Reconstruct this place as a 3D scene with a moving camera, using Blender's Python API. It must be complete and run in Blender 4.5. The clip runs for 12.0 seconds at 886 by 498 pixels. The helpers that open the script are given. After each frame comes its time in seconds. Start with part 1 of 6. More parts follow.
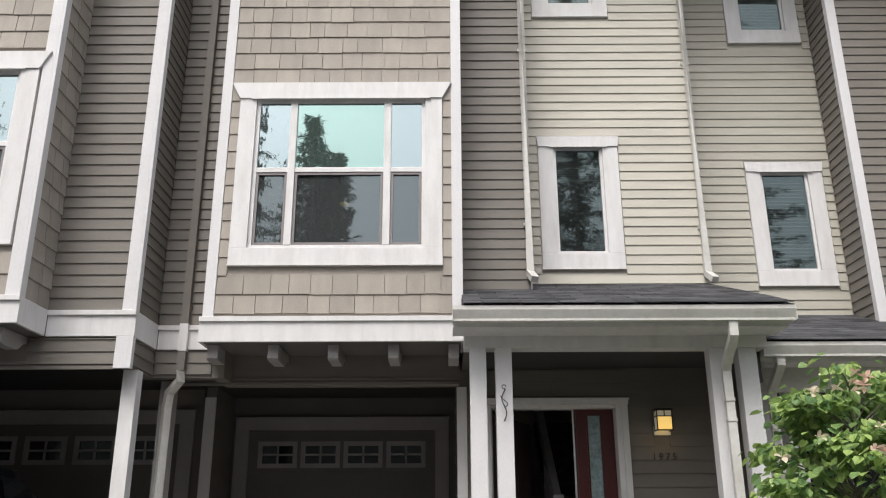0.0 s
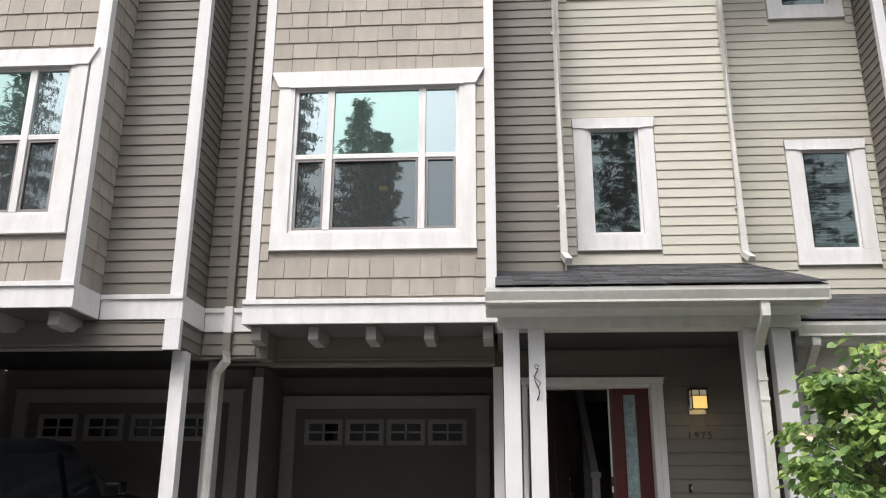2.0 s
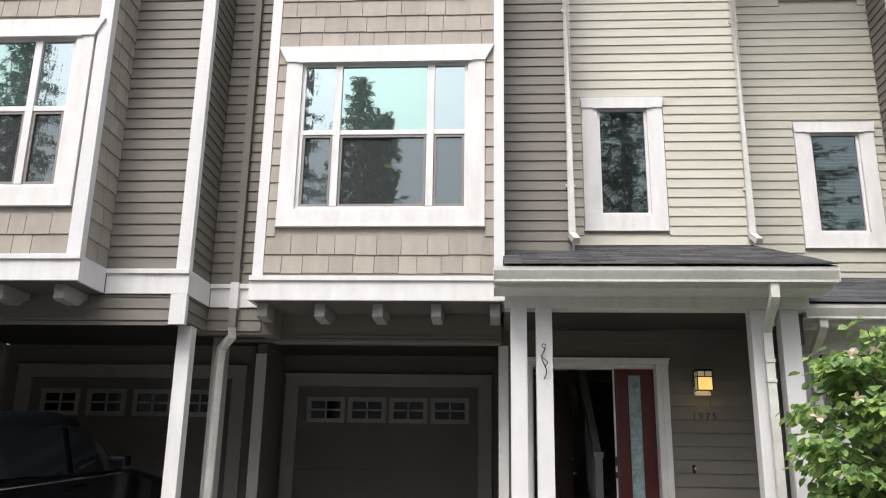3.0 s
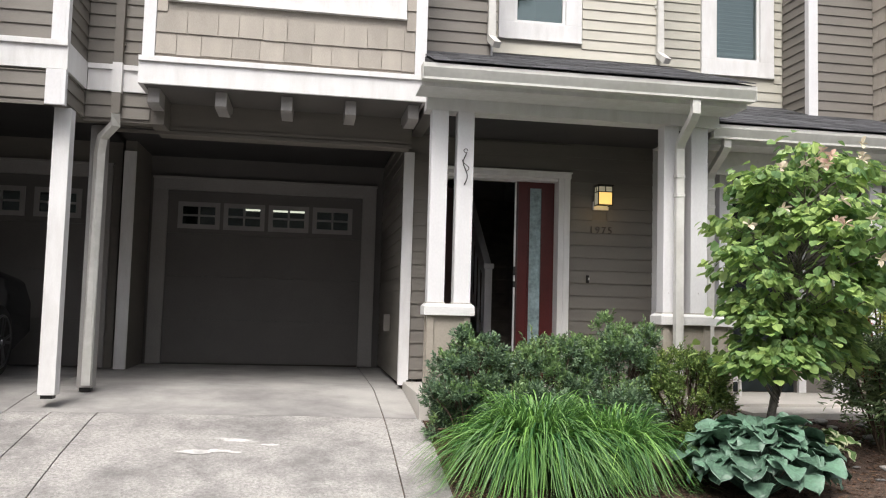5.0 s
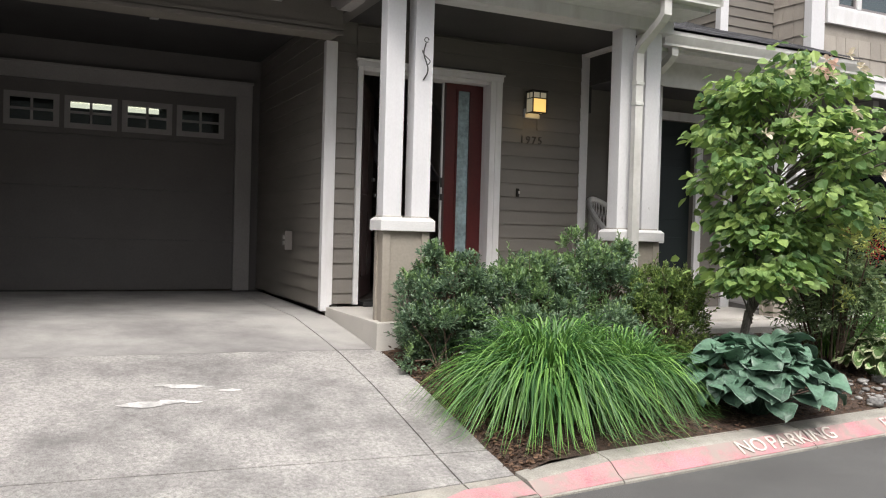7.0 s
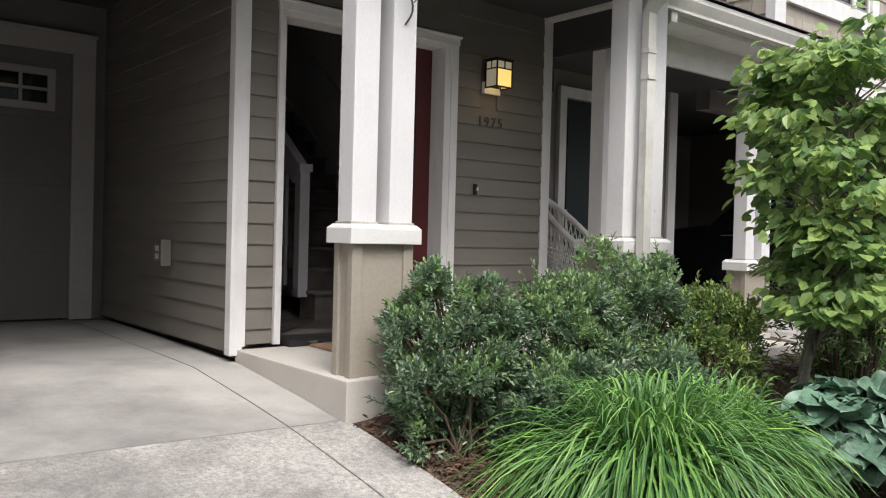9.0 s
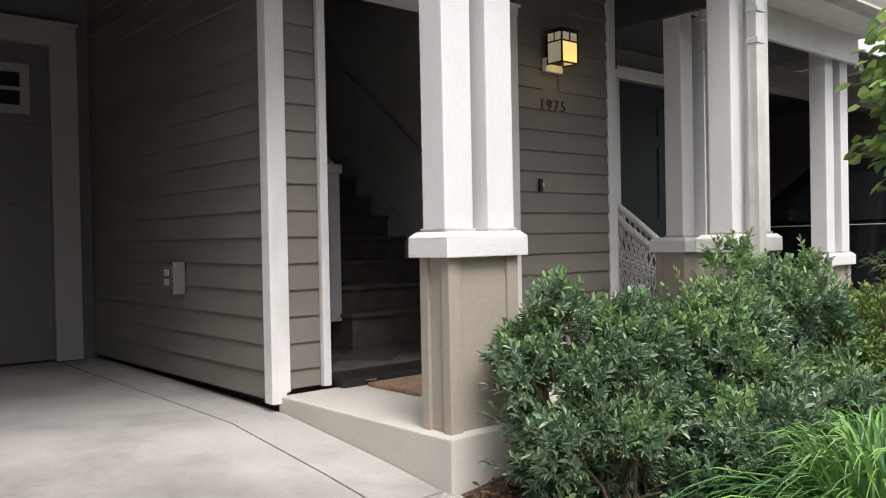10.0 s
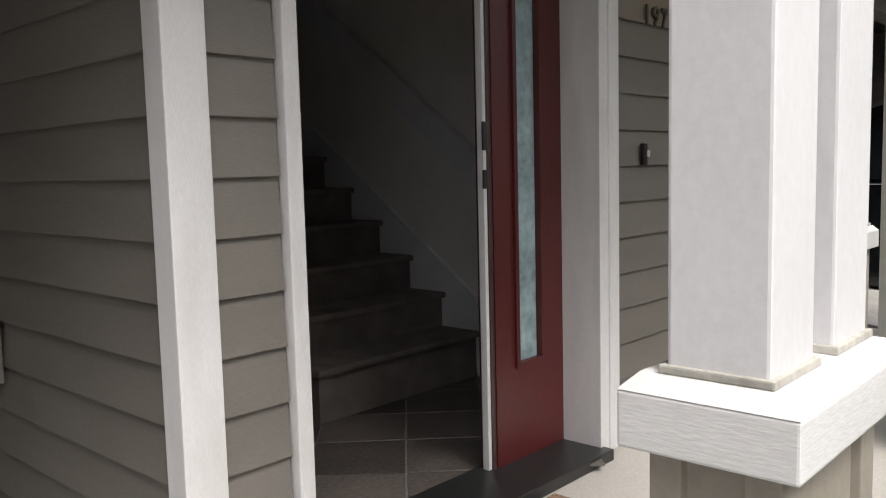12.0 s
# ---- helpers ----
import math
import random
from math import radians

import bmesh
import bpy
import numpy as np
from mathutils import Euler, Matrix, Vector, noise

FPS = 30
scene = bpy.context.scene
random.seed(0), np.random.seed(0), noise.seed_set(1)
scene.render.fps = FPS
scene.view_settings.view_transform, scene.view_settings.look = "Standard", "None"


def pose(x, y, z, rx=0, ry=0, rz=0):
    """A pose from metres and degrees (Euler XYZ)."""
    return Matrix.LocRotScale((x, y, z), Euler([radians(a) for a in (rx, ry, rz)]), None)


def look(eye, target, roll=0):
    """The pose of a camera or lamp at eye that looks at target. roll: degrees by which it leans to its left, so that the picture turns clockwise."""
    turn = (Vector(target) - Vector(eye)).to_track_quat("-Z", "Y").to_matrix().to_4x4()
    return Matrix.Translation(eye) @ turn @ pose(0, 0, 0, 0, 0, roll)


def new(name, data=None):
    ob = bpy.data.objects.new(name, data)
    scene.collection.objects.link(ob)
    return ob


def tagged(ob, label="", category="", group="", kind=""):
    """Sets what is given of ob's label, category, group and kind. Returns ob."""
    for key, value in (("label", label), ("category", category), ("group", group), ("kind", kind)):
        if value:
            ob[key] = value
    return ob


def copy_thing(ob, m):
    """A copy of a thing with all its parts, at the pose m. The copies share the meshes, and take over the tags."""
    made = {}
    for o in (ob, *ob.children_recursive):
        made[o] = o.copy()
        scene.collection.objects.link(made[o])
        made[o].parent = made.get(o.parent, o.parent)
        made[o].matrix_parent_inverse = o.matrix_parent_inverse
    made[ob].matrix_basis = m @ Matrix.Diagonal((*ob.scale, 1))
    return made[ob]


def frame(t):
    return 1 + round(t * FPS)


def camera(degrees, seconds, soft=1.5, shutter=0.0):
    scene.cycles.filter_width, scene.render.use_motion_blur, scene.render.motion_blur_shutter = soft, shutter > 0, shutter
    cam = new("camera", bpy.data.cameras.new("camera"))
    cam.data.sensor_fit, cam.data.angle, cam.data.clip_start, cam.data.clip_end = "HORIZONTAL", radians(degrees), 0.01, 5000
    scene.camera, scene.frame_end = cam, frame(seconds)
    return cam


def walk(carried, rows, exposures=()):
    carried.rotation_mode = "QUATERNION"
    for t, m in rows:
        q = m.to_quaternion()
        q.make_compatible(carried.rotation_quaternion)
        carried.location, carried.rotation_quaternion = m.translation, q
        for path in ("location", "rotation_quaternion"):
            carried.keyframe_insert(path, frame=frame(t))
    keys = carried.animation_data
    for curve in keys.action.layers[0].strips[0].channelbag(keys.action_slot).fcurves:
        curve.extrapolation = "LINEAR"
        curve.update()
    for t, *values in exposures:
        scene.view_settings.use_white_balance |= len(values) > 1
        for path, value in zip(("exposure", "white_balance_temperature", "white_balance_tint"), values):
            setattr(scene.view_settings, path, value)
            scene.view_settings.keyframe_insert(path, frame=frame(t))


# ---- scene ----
cam = camera(56.3, 12.0, soft=1.1)
METRES, EYE, TILT, LEAN, TURN = 8.8, 1.5, 0.0, 0.0, 0.6
PATH = [
    (0, (-0.074, -0.015, 1.574), (-0.076, 1.884, 2.201), -0.2),
    (0.5, (-0.017, -0.094, 1.562), (-0.076, 1.808, 2.178), 0.9),
    (1, (0.061, -0.14, 1.565), (-0.063, 1.777, 2.124), 0.0),
    (1.5, (0.106, -0.181, 1.569), (-0.013, 1.735, 2.129), -0.5),
    (2, (0.094, -0.179, 1.56), (-0.033, 1.731, 2.139), 0.3),
    (2.5, (0.059, -0.168, 1.57), (-0.068, 1.739, 2.16), 0.9),
    (4.5, (-0.539, 0.121, 1.355), (-0.434, 2.111, 1.53), 1.1),
    (5, (-0.846, 0.288, 1.347), (-0.527, 2.257, 1.488), 1.6),
    (5.5, (-1.226, 0.521, 1.303), (-0.648, 2.434, 1.364), 1.7),
    (6, (-1.518, 0.862, 1.293), (-0.78, 2.72, 1.305), 1.6),
    (6.5, (-1.838, 1.181, 1.303), (-0.988, 2.991, 1.287), 0.9),
    (7, (-2.04, 1.584, 1.28), (-1.178, 3.389, 1.24), 1.6),
    (9, (-2.055, 3.766, 1.338), (-0.795, 5.319, 1.303), 1.5),
    (9.5, (-1.98, 4.285, 1.347), (-0.671, 5.796, 1.284), 0.1),
    (10, (-1.887, 4.876, 1.352), (-0.573, 6.384, 1.328), -1.1),
    (10.5, (-1.618, 5.424, 1.392), (-0.231, 6.864, 1.419), -0.7),
    (11, (-1.335, 5.922, 1.499), (0.077, 7.338, 1.51), -1.8),
    (11.5, (-1.055, 6.423, 1.582), (0.375, 7.821, 1.54), -2.3),
    (12, (-0.793, 6.846, 1.645), (0.677, 8.188, 1.449), -1.4),
]
walk(cam, [(t, look(eye, target, roll)) for t, eye, target, roll in PATH],
     [(0.0, 0.69), (1.5, 0.9), (2.7, 0.92), (4.5, 1.15), (5.3, 1.03), (7.0, 1.0), (9.5, 1.07), (11.0, 1.16), (12.0, 1.1)])
# ---- world and sun ----
world = bpy.data.worlds.new("overcast_sky")
scene.world = world
world.use_nodes = True
wn, wl = world.node_tree.nodes, world.node_tree.links
sky = wn.new("ShaderNodeTexSky")
sky.sky_type, sky.sun_disc = "NISHITA", False
sky.sun_elevation, sky.sun_rotation = radians(55), radians(200)
sky.air_density, sky.dust_density, sky.ozone_density = 1.0, 5.0, 1.0
hsv = wn.new("ShaderNodeHueSaturation")
hsv.inputs["Saturation"].default_value = 0.35
wl.new(sky.outputs["Color"], hsv.inputs["Color"])
wl.new(hsv.outputs["Color"], wn["Background"].inputs["Color"])
wn["Background"].inputs["Strength"].default_value = 0.135
sun = new("sun", bpy.data.lights.new("sun", "SUN"))
sun.data.energy, sun.data.angle, sun.data.color = 1.0, radians(25), (1.0, 0.97, 0.93)
sun.matrix_world = look((-4, -10, 16), (0, 0, 0))


# ---- materials ----
def material(name, base, rough=0.6, var=0.12, scale=6.0, fine=90.0, bump=0.15, dist=0.002, metal=0.0, stretch=(1, 1, 1), piece=0.0, spec=0.5, dirt=None, dirt_scale=1.3, dirt_amount=0.4, dirt_from=0.45, dirt_to=0.68):
    """A painted or raw surface: broad stains, fine grain, relief, and a slight change from piece to piece."""
    m = bpy.data.materials.new(name)
    m.use_nodes = True
    n, l = m.node_tree.nodes, m.node_tree.links
    b = n["Principled BSDF"]
    b.inputs["Roughness"].default_value, b.inputs["Metallic"].default_value = rough, metal
    b.inputs["Specular IOR Level"].default_value = spec
    tc, mp = n.new("ShaderNodeTexCoord"), n.new("ShaderNodeMapping")
    geo = n.new("ShaderNodeNewGeometry")
    mp.inputs["Scale"].default_value = stretch
    l.new(geo.outputs["Position"], mp.inputs["Vector"])
    big, small = n.new("ShaderNodeTexNoise"), n.new("ShaderNodeTexNoise")
    big.inputs["Scale"].default_value, big.inputs["Detail"].default_value = scale, 4
    small.inputs["Scale"].default_value, small.inputs["Detail"].default_value = fine, 3
    l.new(mp.outputs["Vector"], big.inputs["Vector"]), l.new(mp.outputs["Vector"], small.inputs["Vector"])
    add = n.new("ShaderNodeMath")
    add.operation = "ADD"
    l.new(big.outputs["Fac"], add.inputs[0]), l.new(small.outputs["Fac"], add.inputs[1])
    last = add.outputs[0]
    if piece:
        info, mul, sm = n.new("ShaderNodeObjectInfo"), n.new("ShaderNodeMath"), n.new("ShaderNodeMath")
        mul.operation, mul.inputs[1].default_value, sm.operation = "MULTIPLY_ADD", piece, "ADD"
        mul.inputs[2].default_value = -piece / 2
        l.new(info.outputs["Random"], mul.inputs[0]), l.new(mul.outputs[0], sm.inputs[0]), l.new(last, sm.inputs[1])
        last = sm.outputs[0]
    r = n.new("ShaderNodeMapRange")
    r.inputs["From Min"].default_value, r.inputs["From Max"].default_value = 0.78, 1.22
    r.clamp = False
    r.inputs["To Min"].default_value, r.inputs["To Max"].default_value = 1 - var, 1 + var
    l.new(last, r.inputs["Value"])
    sc = n.new("ShaderNodeVectorMath")
    sc.operation, sc.inputs[0].default_value = "SCALE", base
    l.new(r.outputs["Result"], sc.inputs["Scale"])
    col = sc.outputs["Vector"]
    if dirt:
        dn, dr, mx = n.new("ShaderNodeTexNoise"), n.new("ShaderNodeValToRGB"), n.new("ShaderNodeMix")
        dn.inputs["Scale"].default_value, dn.inputs["Detail"].default_value, dn.inputs["Roughness"].default_value = dirt_scale, 8, 0.65
        l.new(mp.outputs["Vector"], dn.inputs["Vector"]), l.new(dn.outputs["Fac"], dr.inputs["Fac"])
        dr.color_ramp.elements[0].position, dr.color_ramp.elements[1].position = dirt_from, dirt_to
        ml = n.new("ShaderNodeMath")
        ml.operation, ml.inputs[1].default_value = "MULTIPLY", dirt_amount
        l.new(dr.outputs["Color"], ml.inputs[0])
        mx.data_type = "RGBA"
        l.new(ml.outputs[0], mx.inputs["Factor"]), l.new(col, mx.inputs["A"])
        mx.inputs["B"].default_value = (*dirt, 1)
        col = mx.outputs["Result"]
    l.new(col, b.inputs["Base Color"])
    if bump:
        bp = n.new("ShaderNodeBump")
        bp.inputs["Strength"].default_value, bp.inputs["Distance"].default_value = bump, dist
        l.new(small.outputs["Fac"], bp.inputs["Height"]), l.new(bp.outputs["Normal"], b.inputs["Normal"])
    return m


TAUPE = material("taupe_siding_paint", (0.171, 0.155, 0.136), 0.62, 0.08, 2.0, 60, 0.3, 0.001, stretch=(1, 1, 5), piece=0.25)
CREAM = material("cream_siding_paint", (0.50, 0.475, 0.41), 0.6, 0.07, 2.0, 60, 0.3, 0.001, stretch=(1, 1, 5), piece=0.25)
CREAM2 = material("pale_cream_siding_paint", (0.44, 0.42, 0.36), 0.6, 0.07, 2.0, 60, 0.3, 0.001, stretch=(1, 1, 5), piece=0.25)
SHINGLE = material("beige_shingle_paint", (0.34, 0.305, 0.265), 0.68, 0.1, 2.5, 70, 0.5, 0.0015, stretch=(3, 3, 1), piece=0.45)
WHITE = material("white_trim_paint", (0.70, 0.69, 0.69), 0.5, 0.05, 3.0, 80, 0.5, 0.0012, stretch=(4, 4, 1), dirt=(0.42, 0.39, 0.35), dirt_scale=2.2, dirt_amount=0.25)
POST = material("rough_white_post_paint", (0.67, 0.66, 0.67), 0.55, 0.035, 3.0, 45, 0.55, 0.0014, stretch=(1.5, 1.5, 0.9), dirt=(0.22, 0.18, 0.15), dirt_scale=9.0, dirt_amount=0.6, dirt_from=0.69, dirt_to=0.74)
CAP = material("rough_white_cap_paint", (0.67, 0.66, 0.65), 0.55, 0.06, 3.0, 55, 0.42, 0.0016, stretch=(0.8, 0.8, 5), dirt=(0.3, 0.26, 0.22), dirt_scale=5.0, dirt_amount=0.5, dirt_from=0.66, dirt_to=0.74)
GUTTER = material("white_gutter_paint", (0.62, 0.61, 0.58), 0.4, 0.06, 2.0, 20, 0.1, dirt=(0.35, 0.33, 0.29), dirt_scale=1.8, dirt_amount=0.35)
BEIGE = material("pedestal_beige_paint", (0.32, 0.285, 0.24), 0.6, 0.07, 2.0, 50, 0.3)
GARAGE = material("garage_door_taupe_paint", (0.125, 0.116, 0.111), 0.5, 0.06, 3.0, 70, 0.15)
# ceiling colour taken down so the recesses shade off towards the top
SOFFIT = material("shade_darkened_soffit", (0.042, 0.040, 0.040), 0.7, 0.15, 3.0, 50, 0.3)
GTRIM = material("grey_garage_trim_paint", (0.31, 0.295, 0.285), 0.55, 0.06, 3.0, 70, 0.2)
ROOF = material("asphalt_shingle", (0.05, 0.05, 0.055), 0.9, 0.3, 8.0, 180, 0.8, 0.004, piece=0.8)
CONCRETE = material("smooth_concrete", (0.40, 0.385, 0.365), 0.85, 0.1, 3.0, 130, 0.3, dirt=(0.15, 0.14, 0.14), dirt_scale=0.9, dirt_amount=0.75, dirt_from=0.43)
AGGREGATE = material("worn_aggregate_concrete", (0.37, 0.352, 0.335), 0.9, 0.28, 45.0, 130, 0.9, 0.005, dirt=(0.14, 0.133, 0.13), dirt_scale=2.1, dirt_amount=0.8, dirt_from=0.42)
ASPHALT = material("asphalt", (0.11, 0.108, 0.105), 0.9, 0.25, 1.0, 220, 0.7, 0.004)
MULCH = material("bark_mulch", (0.085, 0.055, 0.04), 0.95, 0.6, 30, 120, 1.0, 0.01)
DARK = material("dark_interior_paint", (0.16, 0.14, 0.125), 0.7, 0.05)
BLACK = material("black_metal", (0.02, 0.02, 0.02), 0.4, 0.05)
LEAF = material("shrub_leaf", (0.06, 0.11, 0.045), 0.45, 0.4, 3, 12, 0.0)


# ---- building helpers ----
def box(bm, x0, x1, y0, y1, z0, z1, bevel=0.0):
    m = Matrix.Translation(((x0 + x1) / 2, (y0 + y1) / 2, (z0 + z1) / 2)) @ Matrix.Diagonal((abs(x1 - x0), abs(y1 - y0), abs(z1 - z0), 1))
    vs = bmesh.ops.create_cube(bm, size=1.0, matrix=m)["verts"]
    if bevel:
        es = list({e for v in vs for e in v.link_edges})
        bmesh.ops.bevel(bm, geom=es, offset=bevel, segments=2, profile=0.6, affect="EDGES")
    return vs


def mesh_from(name, bm, mat, smooth=False):
    me = bpy.data.meshes.new(name)
    bmesh.ops.recalc_face_normals(bm, faces=bm.faces)
    bm.to_mesh(me)
    bm.free()
    for m in (mat if isinstance(mat, (list, tuple)) else [mat]):
        me.materials.append(m)
    if smooth:
        me.polygons.foreach_set("use_smooth", [True] * len(me.polygons))
    return me


def part(name, bm, mat, parent=None, label="", smooth=False):
    ob = new(name, mesh_from(name, bm, mat, smooth))
    if parent:
        ob.parent = parent
        ob.matrix_parent_inverse = Matrix.Translation(-parent.location)
    if label:
        tagged(ob, label)
    return ob


def bpart(name, dims, mat, parent=None, label="", bevel=0.004):
    bm = bmesh.new()
    box(bm, *dims, bevel=bevel)
    return part(name, bm, mat, parent, label)


def thing(name, at, label, category, group=""):
    ob = new(name)
    ob.location = at
    ob.empty_display_size = 0.1
    return tagged(ob, label, category, group)


def structure(name, boxes, mat, label, bevel=0.0):
    bm = bmesh.new()
    for b in boxes:
        box(bm, *b, bevel=bevel)
    return tagged(part(name, bm, mat), label, kind="structure")


def kerb_y(x):
    return 5.02 + 0.108 * (x - 0.73)


DRIVE = [(-0.02, 0.012), (0.0, 0.02), (0.35, 0.07), (1.5, 0.31), (2.3, 0.44), (3.4, 0.55), (6.2, 0.572), (9.0, 0.58)]
BED = [(0.2, 0.10), (0.45, 0.12), (1.0, 0.21), (1.6, 0.35), (2.2, 0.45), (3.5, 0.5), (9.0, 0.52)]


def drive_z(x, y):
    s = [a for a, b in DRIVE]
    return float(np.interp(y - kerb_y(x), s, [b for a, b in DRIVE]))


def bed_z(x, y):
    z = float(np.interp(y - kerb_y(x), [a for a, b in BED], [b for a, b in BED]))
    return min(z, drive_z(x, y) - 0.008 + 0.35 * max(0.0, x - 0.16))


def sheet(name, outline_l, outline_r, s_list, zf, mat, label, nx=2, kind="structure"):
    """A ground sheet between two edges x = outline(s), in steps of s beyond the kerb."""
    bm = bmesh.new()
    rows = []
    for s in s_list:
        row = []
        for i in range(nx + 1):
            x = outline_l(s) + (outline_r(s) - outline_l(s)) * i / nx
            y = kerb_y(x) + s
            row.append(bm.verts.new((x, y, zf(x, y))))
        rows.append(row)
    for a, b in zip(rows, rows[1:]):
        for i in range(nx):
            bm.faces.new((a[i], a[i + 1], b[i + 1], b[i]))
    return tagged(part(name, bm, mat), label, kind=kind)


# boards of lap siding, each an object; the mesh is shared by boards of one length
board_cache = {}
EXPO = 0.1286


def board_mesh(length, mat, h):
    key = ("b", round(length, 2), mat.name, round(h, 3))
    if key not in board_cache:
        bm = bmesh.new()
        L = length
        prof = [(0, 0), (-0.019, 0), (-0.019, 0.004), (-0.006, h + 0.01), (0, h + 0.01)]
        a = [bm.verts.new((0, y, z)) for y, z in prof]
        b = [bm.verts.new((L, y, z)) for y, z in prof]
        for i in range(5):
            j = (i + 1) % 5
            bm.faces.new((a[i], a[j], b[j], b[i]))
        bm.faces.new(a), bm.faces.new(b)
        board_cache[key] = mesh_from("board", bm, mat)
    return board_cache[key]


def shingle_mesh(w, mat, h):
    key = ("s", round(w, 2), mat.name)
    if key not in board_cache:
        bm = bmesh.new()
        g = 0.003
        prof = [(0, 0), (-0.018, 0), (-0.018, 0.003), (-0.006, h + 0.01), (0, h + 0.01)]
        a = [bm.verts.new((g, y, z)) for y, z in prof]
        b = [bm.verts.new((w - g, y, z)) for y, z in prof]
        for i in range(5):
            j = (i + 1) % 5
            bm.faces.new((a[i], a[j], b[j], b[i]))
        bm.faces.new(a), bm.faces.new(b)
        board_cache[key] = mesh_from("shingle", bm, mat)
    return board_cache[key]


def spans(a0, a1, z0, z1, holes):
    cuts = [(a0, a1)]
    for h0, h1, hz0, hz1 in holes:
        if z1 > hz0 + 0.02 and z0 < hz1 - 0.02:
            cuts = [c for s, e in cuts for c in ((s, min(e, h0)), (max(s, h1), e)) if c[1] - c[0] > 0.03]
    return cuts


def place(me, name, facing, plane, a, z, parent, length):
    ob = new(name, me)
    if facing == "front":
        ob.matrix_basis = pose(a, plane, z)
    elif facing == "left":
        ob.matrix_basis = pose(plane, a + length, z, 0, 0, -90)
    else:
        ob.matrix_basis = pose(plane, a, z, 0, 0, 90)
    ob.parent = parent
    return ob


def clad(wall, facing, plane, a0, a1, z0, z1, mat, holes=(), expo=EXPO, under=None):
    """Lap boards on a wall; under(a) gives a slanted lower limit, as over a roof."""
    z = z0
    while z < z1 - 0.01:
        h = min(expo, z1 - z)
        for s, e in spans(a0, a1, z, z + h, holes):
            place(board_mesh(e - s, mat, h - 0.01 if h < expo else h), "board", facing, plane, s, z, wall, e - s)
        z += h


def shingles(wall, facing, plane, a0, a1, z0, z1, mat, holes=(), expo=0.178, seed=1):
    rng = random.Random(seed)
    z, count = z0, 0
    while z < z1 - 0.01:
        h = min(expo, z1 - z)
        for s, e in spans(a0, a1, z, z + h, holes):
            a = s
            while a < e - 0.01:
                w = rng.choice((0.15, 0.17, 0.2, 0.2, 0.23, 0.25))
                if e - a - w < 0.08:
                    w = round(e - a, 2)
                w = max(w, 0.03)
                drop = rng.choice((0, 0, 0.003, 0.006))
                if count < 330:
                    place(shingle_mesh(w, mat, h), "shingle", facing, plane, a, z - drop, wall, w)
                    count += 1
                a += w
        z += h



def loft(bm, profile, path_a, path_b, axis="x"):
    """A straight run of a profile given as (outward y, z) pairs, between two x places."""
    a = [bm.verts.new((path_a, y, z)) for y, z in profile]
    b = [bm.verts.new((path_b, y, z)) for y, z in profile]
    k = len(profile)
    for i in range(k):
        j = (i + 1) % k
        bm.faces.new((a[i], a[j], b[j], b[i]))
    bm.faces.new(a), bm.faces.new(b)


def tube(bm, points, rx, ry=None, seg=8, square=False):
    """A tube of elliptic or square section along points."""
    ry = ry or rx
    rings = []
    pts = [Vector(p) for p in points]
    for i, p in enumerate(pts):
        d = ((pts[min(i + 1, len(pts) - 1)] - p).normalized() + (p - pts[max(i - 1, 0)]).normalized()).normalized()
        side = d.cross(Vector((0.0, 0.0, 1.0)))
        side = side.normalized() if side.length > 0.05 else Vector((1, 0, 0))
        up = side.cross(d)
        ring = []
        if square:
            for u, v in ((-1, -1), (1, -1), (1, 1), (-1, 1)):
                ring.append(bm.verts.new(p + side * rx * u + up * ry * v))
        else:
            for k in range(seg):
                a = 2 * math.pi * k / seg
                ring.append(bm.verts.new(p + side * rx * math.cos(a) + up * ry * math.sin(a)))
        rings.append(ring)
    n = len(rings[0])
    for r0, r1 in zip(rings, rings[1:]):
        for k in range(n):
            bm.faces.new((r0[k], r0[(k + 1) % n], r1[(k + 1) % n], r1[k]))
    bm.faces.new(rings[0]), bm.faces.new(rings[-1])


def glassy(name, tint, mirror, see, haze=0.0, haze_col=(0.2, 0.22, 0.22)):
    m = bpy.data.materials.new(name)
    m.use_nodes = True
    n, l = m.node_tree.nodes, m.node_tree.links
    n.remove(n["Principled BSDF"])
    gl, tr, mx = n.new("ShaderNodeBsdfGlossy"), n.new("ShaderNodeBsdfTransparent"), n.new("ShaderNodeMixShader")
    gl.inputs["Roughness"].default_value, gl.inputs["Color"].default_value = 0.015, (*tint, 1)
    tr.inputs["Color"].default_value = (*see, 1)
    wav, bp = n.new("ShaderNodeTexNoise"), n.new("ShaderNodeBump")
    wav.inputs["Scale"].default_value, bp.inputs["Strength"].default_value, bp.inputs["Distance"].default_value = 2.5, 0.08, 0.01
    l.new(wav.outputs["Fac"], bp.inputs["Height"]), l.new(bp.outputs["Normal"], gl.inputs["Normal"])
    mx.inputs["Fac"].default_value = mirror
    l.new(tr.outputs[0], mx.inputs[1]), l.new(gl.outputs[0], mx.inputs[2])
    last = mx
    # flat grey veil mixed in: painted haze, also for screens and curtains
    if haze:
        df, m2 = n.new("ShaderNodeBsdfDiffuse"), n.new("ShaderNodeMixShader")
        df.inputs["Color"].default_value, m2.inputs["Fac"].default_value = (*haze_col, 1), haze
        l.new(mx.outputs[0], m2.inputs[1]), l.new(df.outputs[0], m2.inputs[2])
        last = m2
    l.new(last.outputs[0], n["Material Output"].inputs["Surface"])
    return m


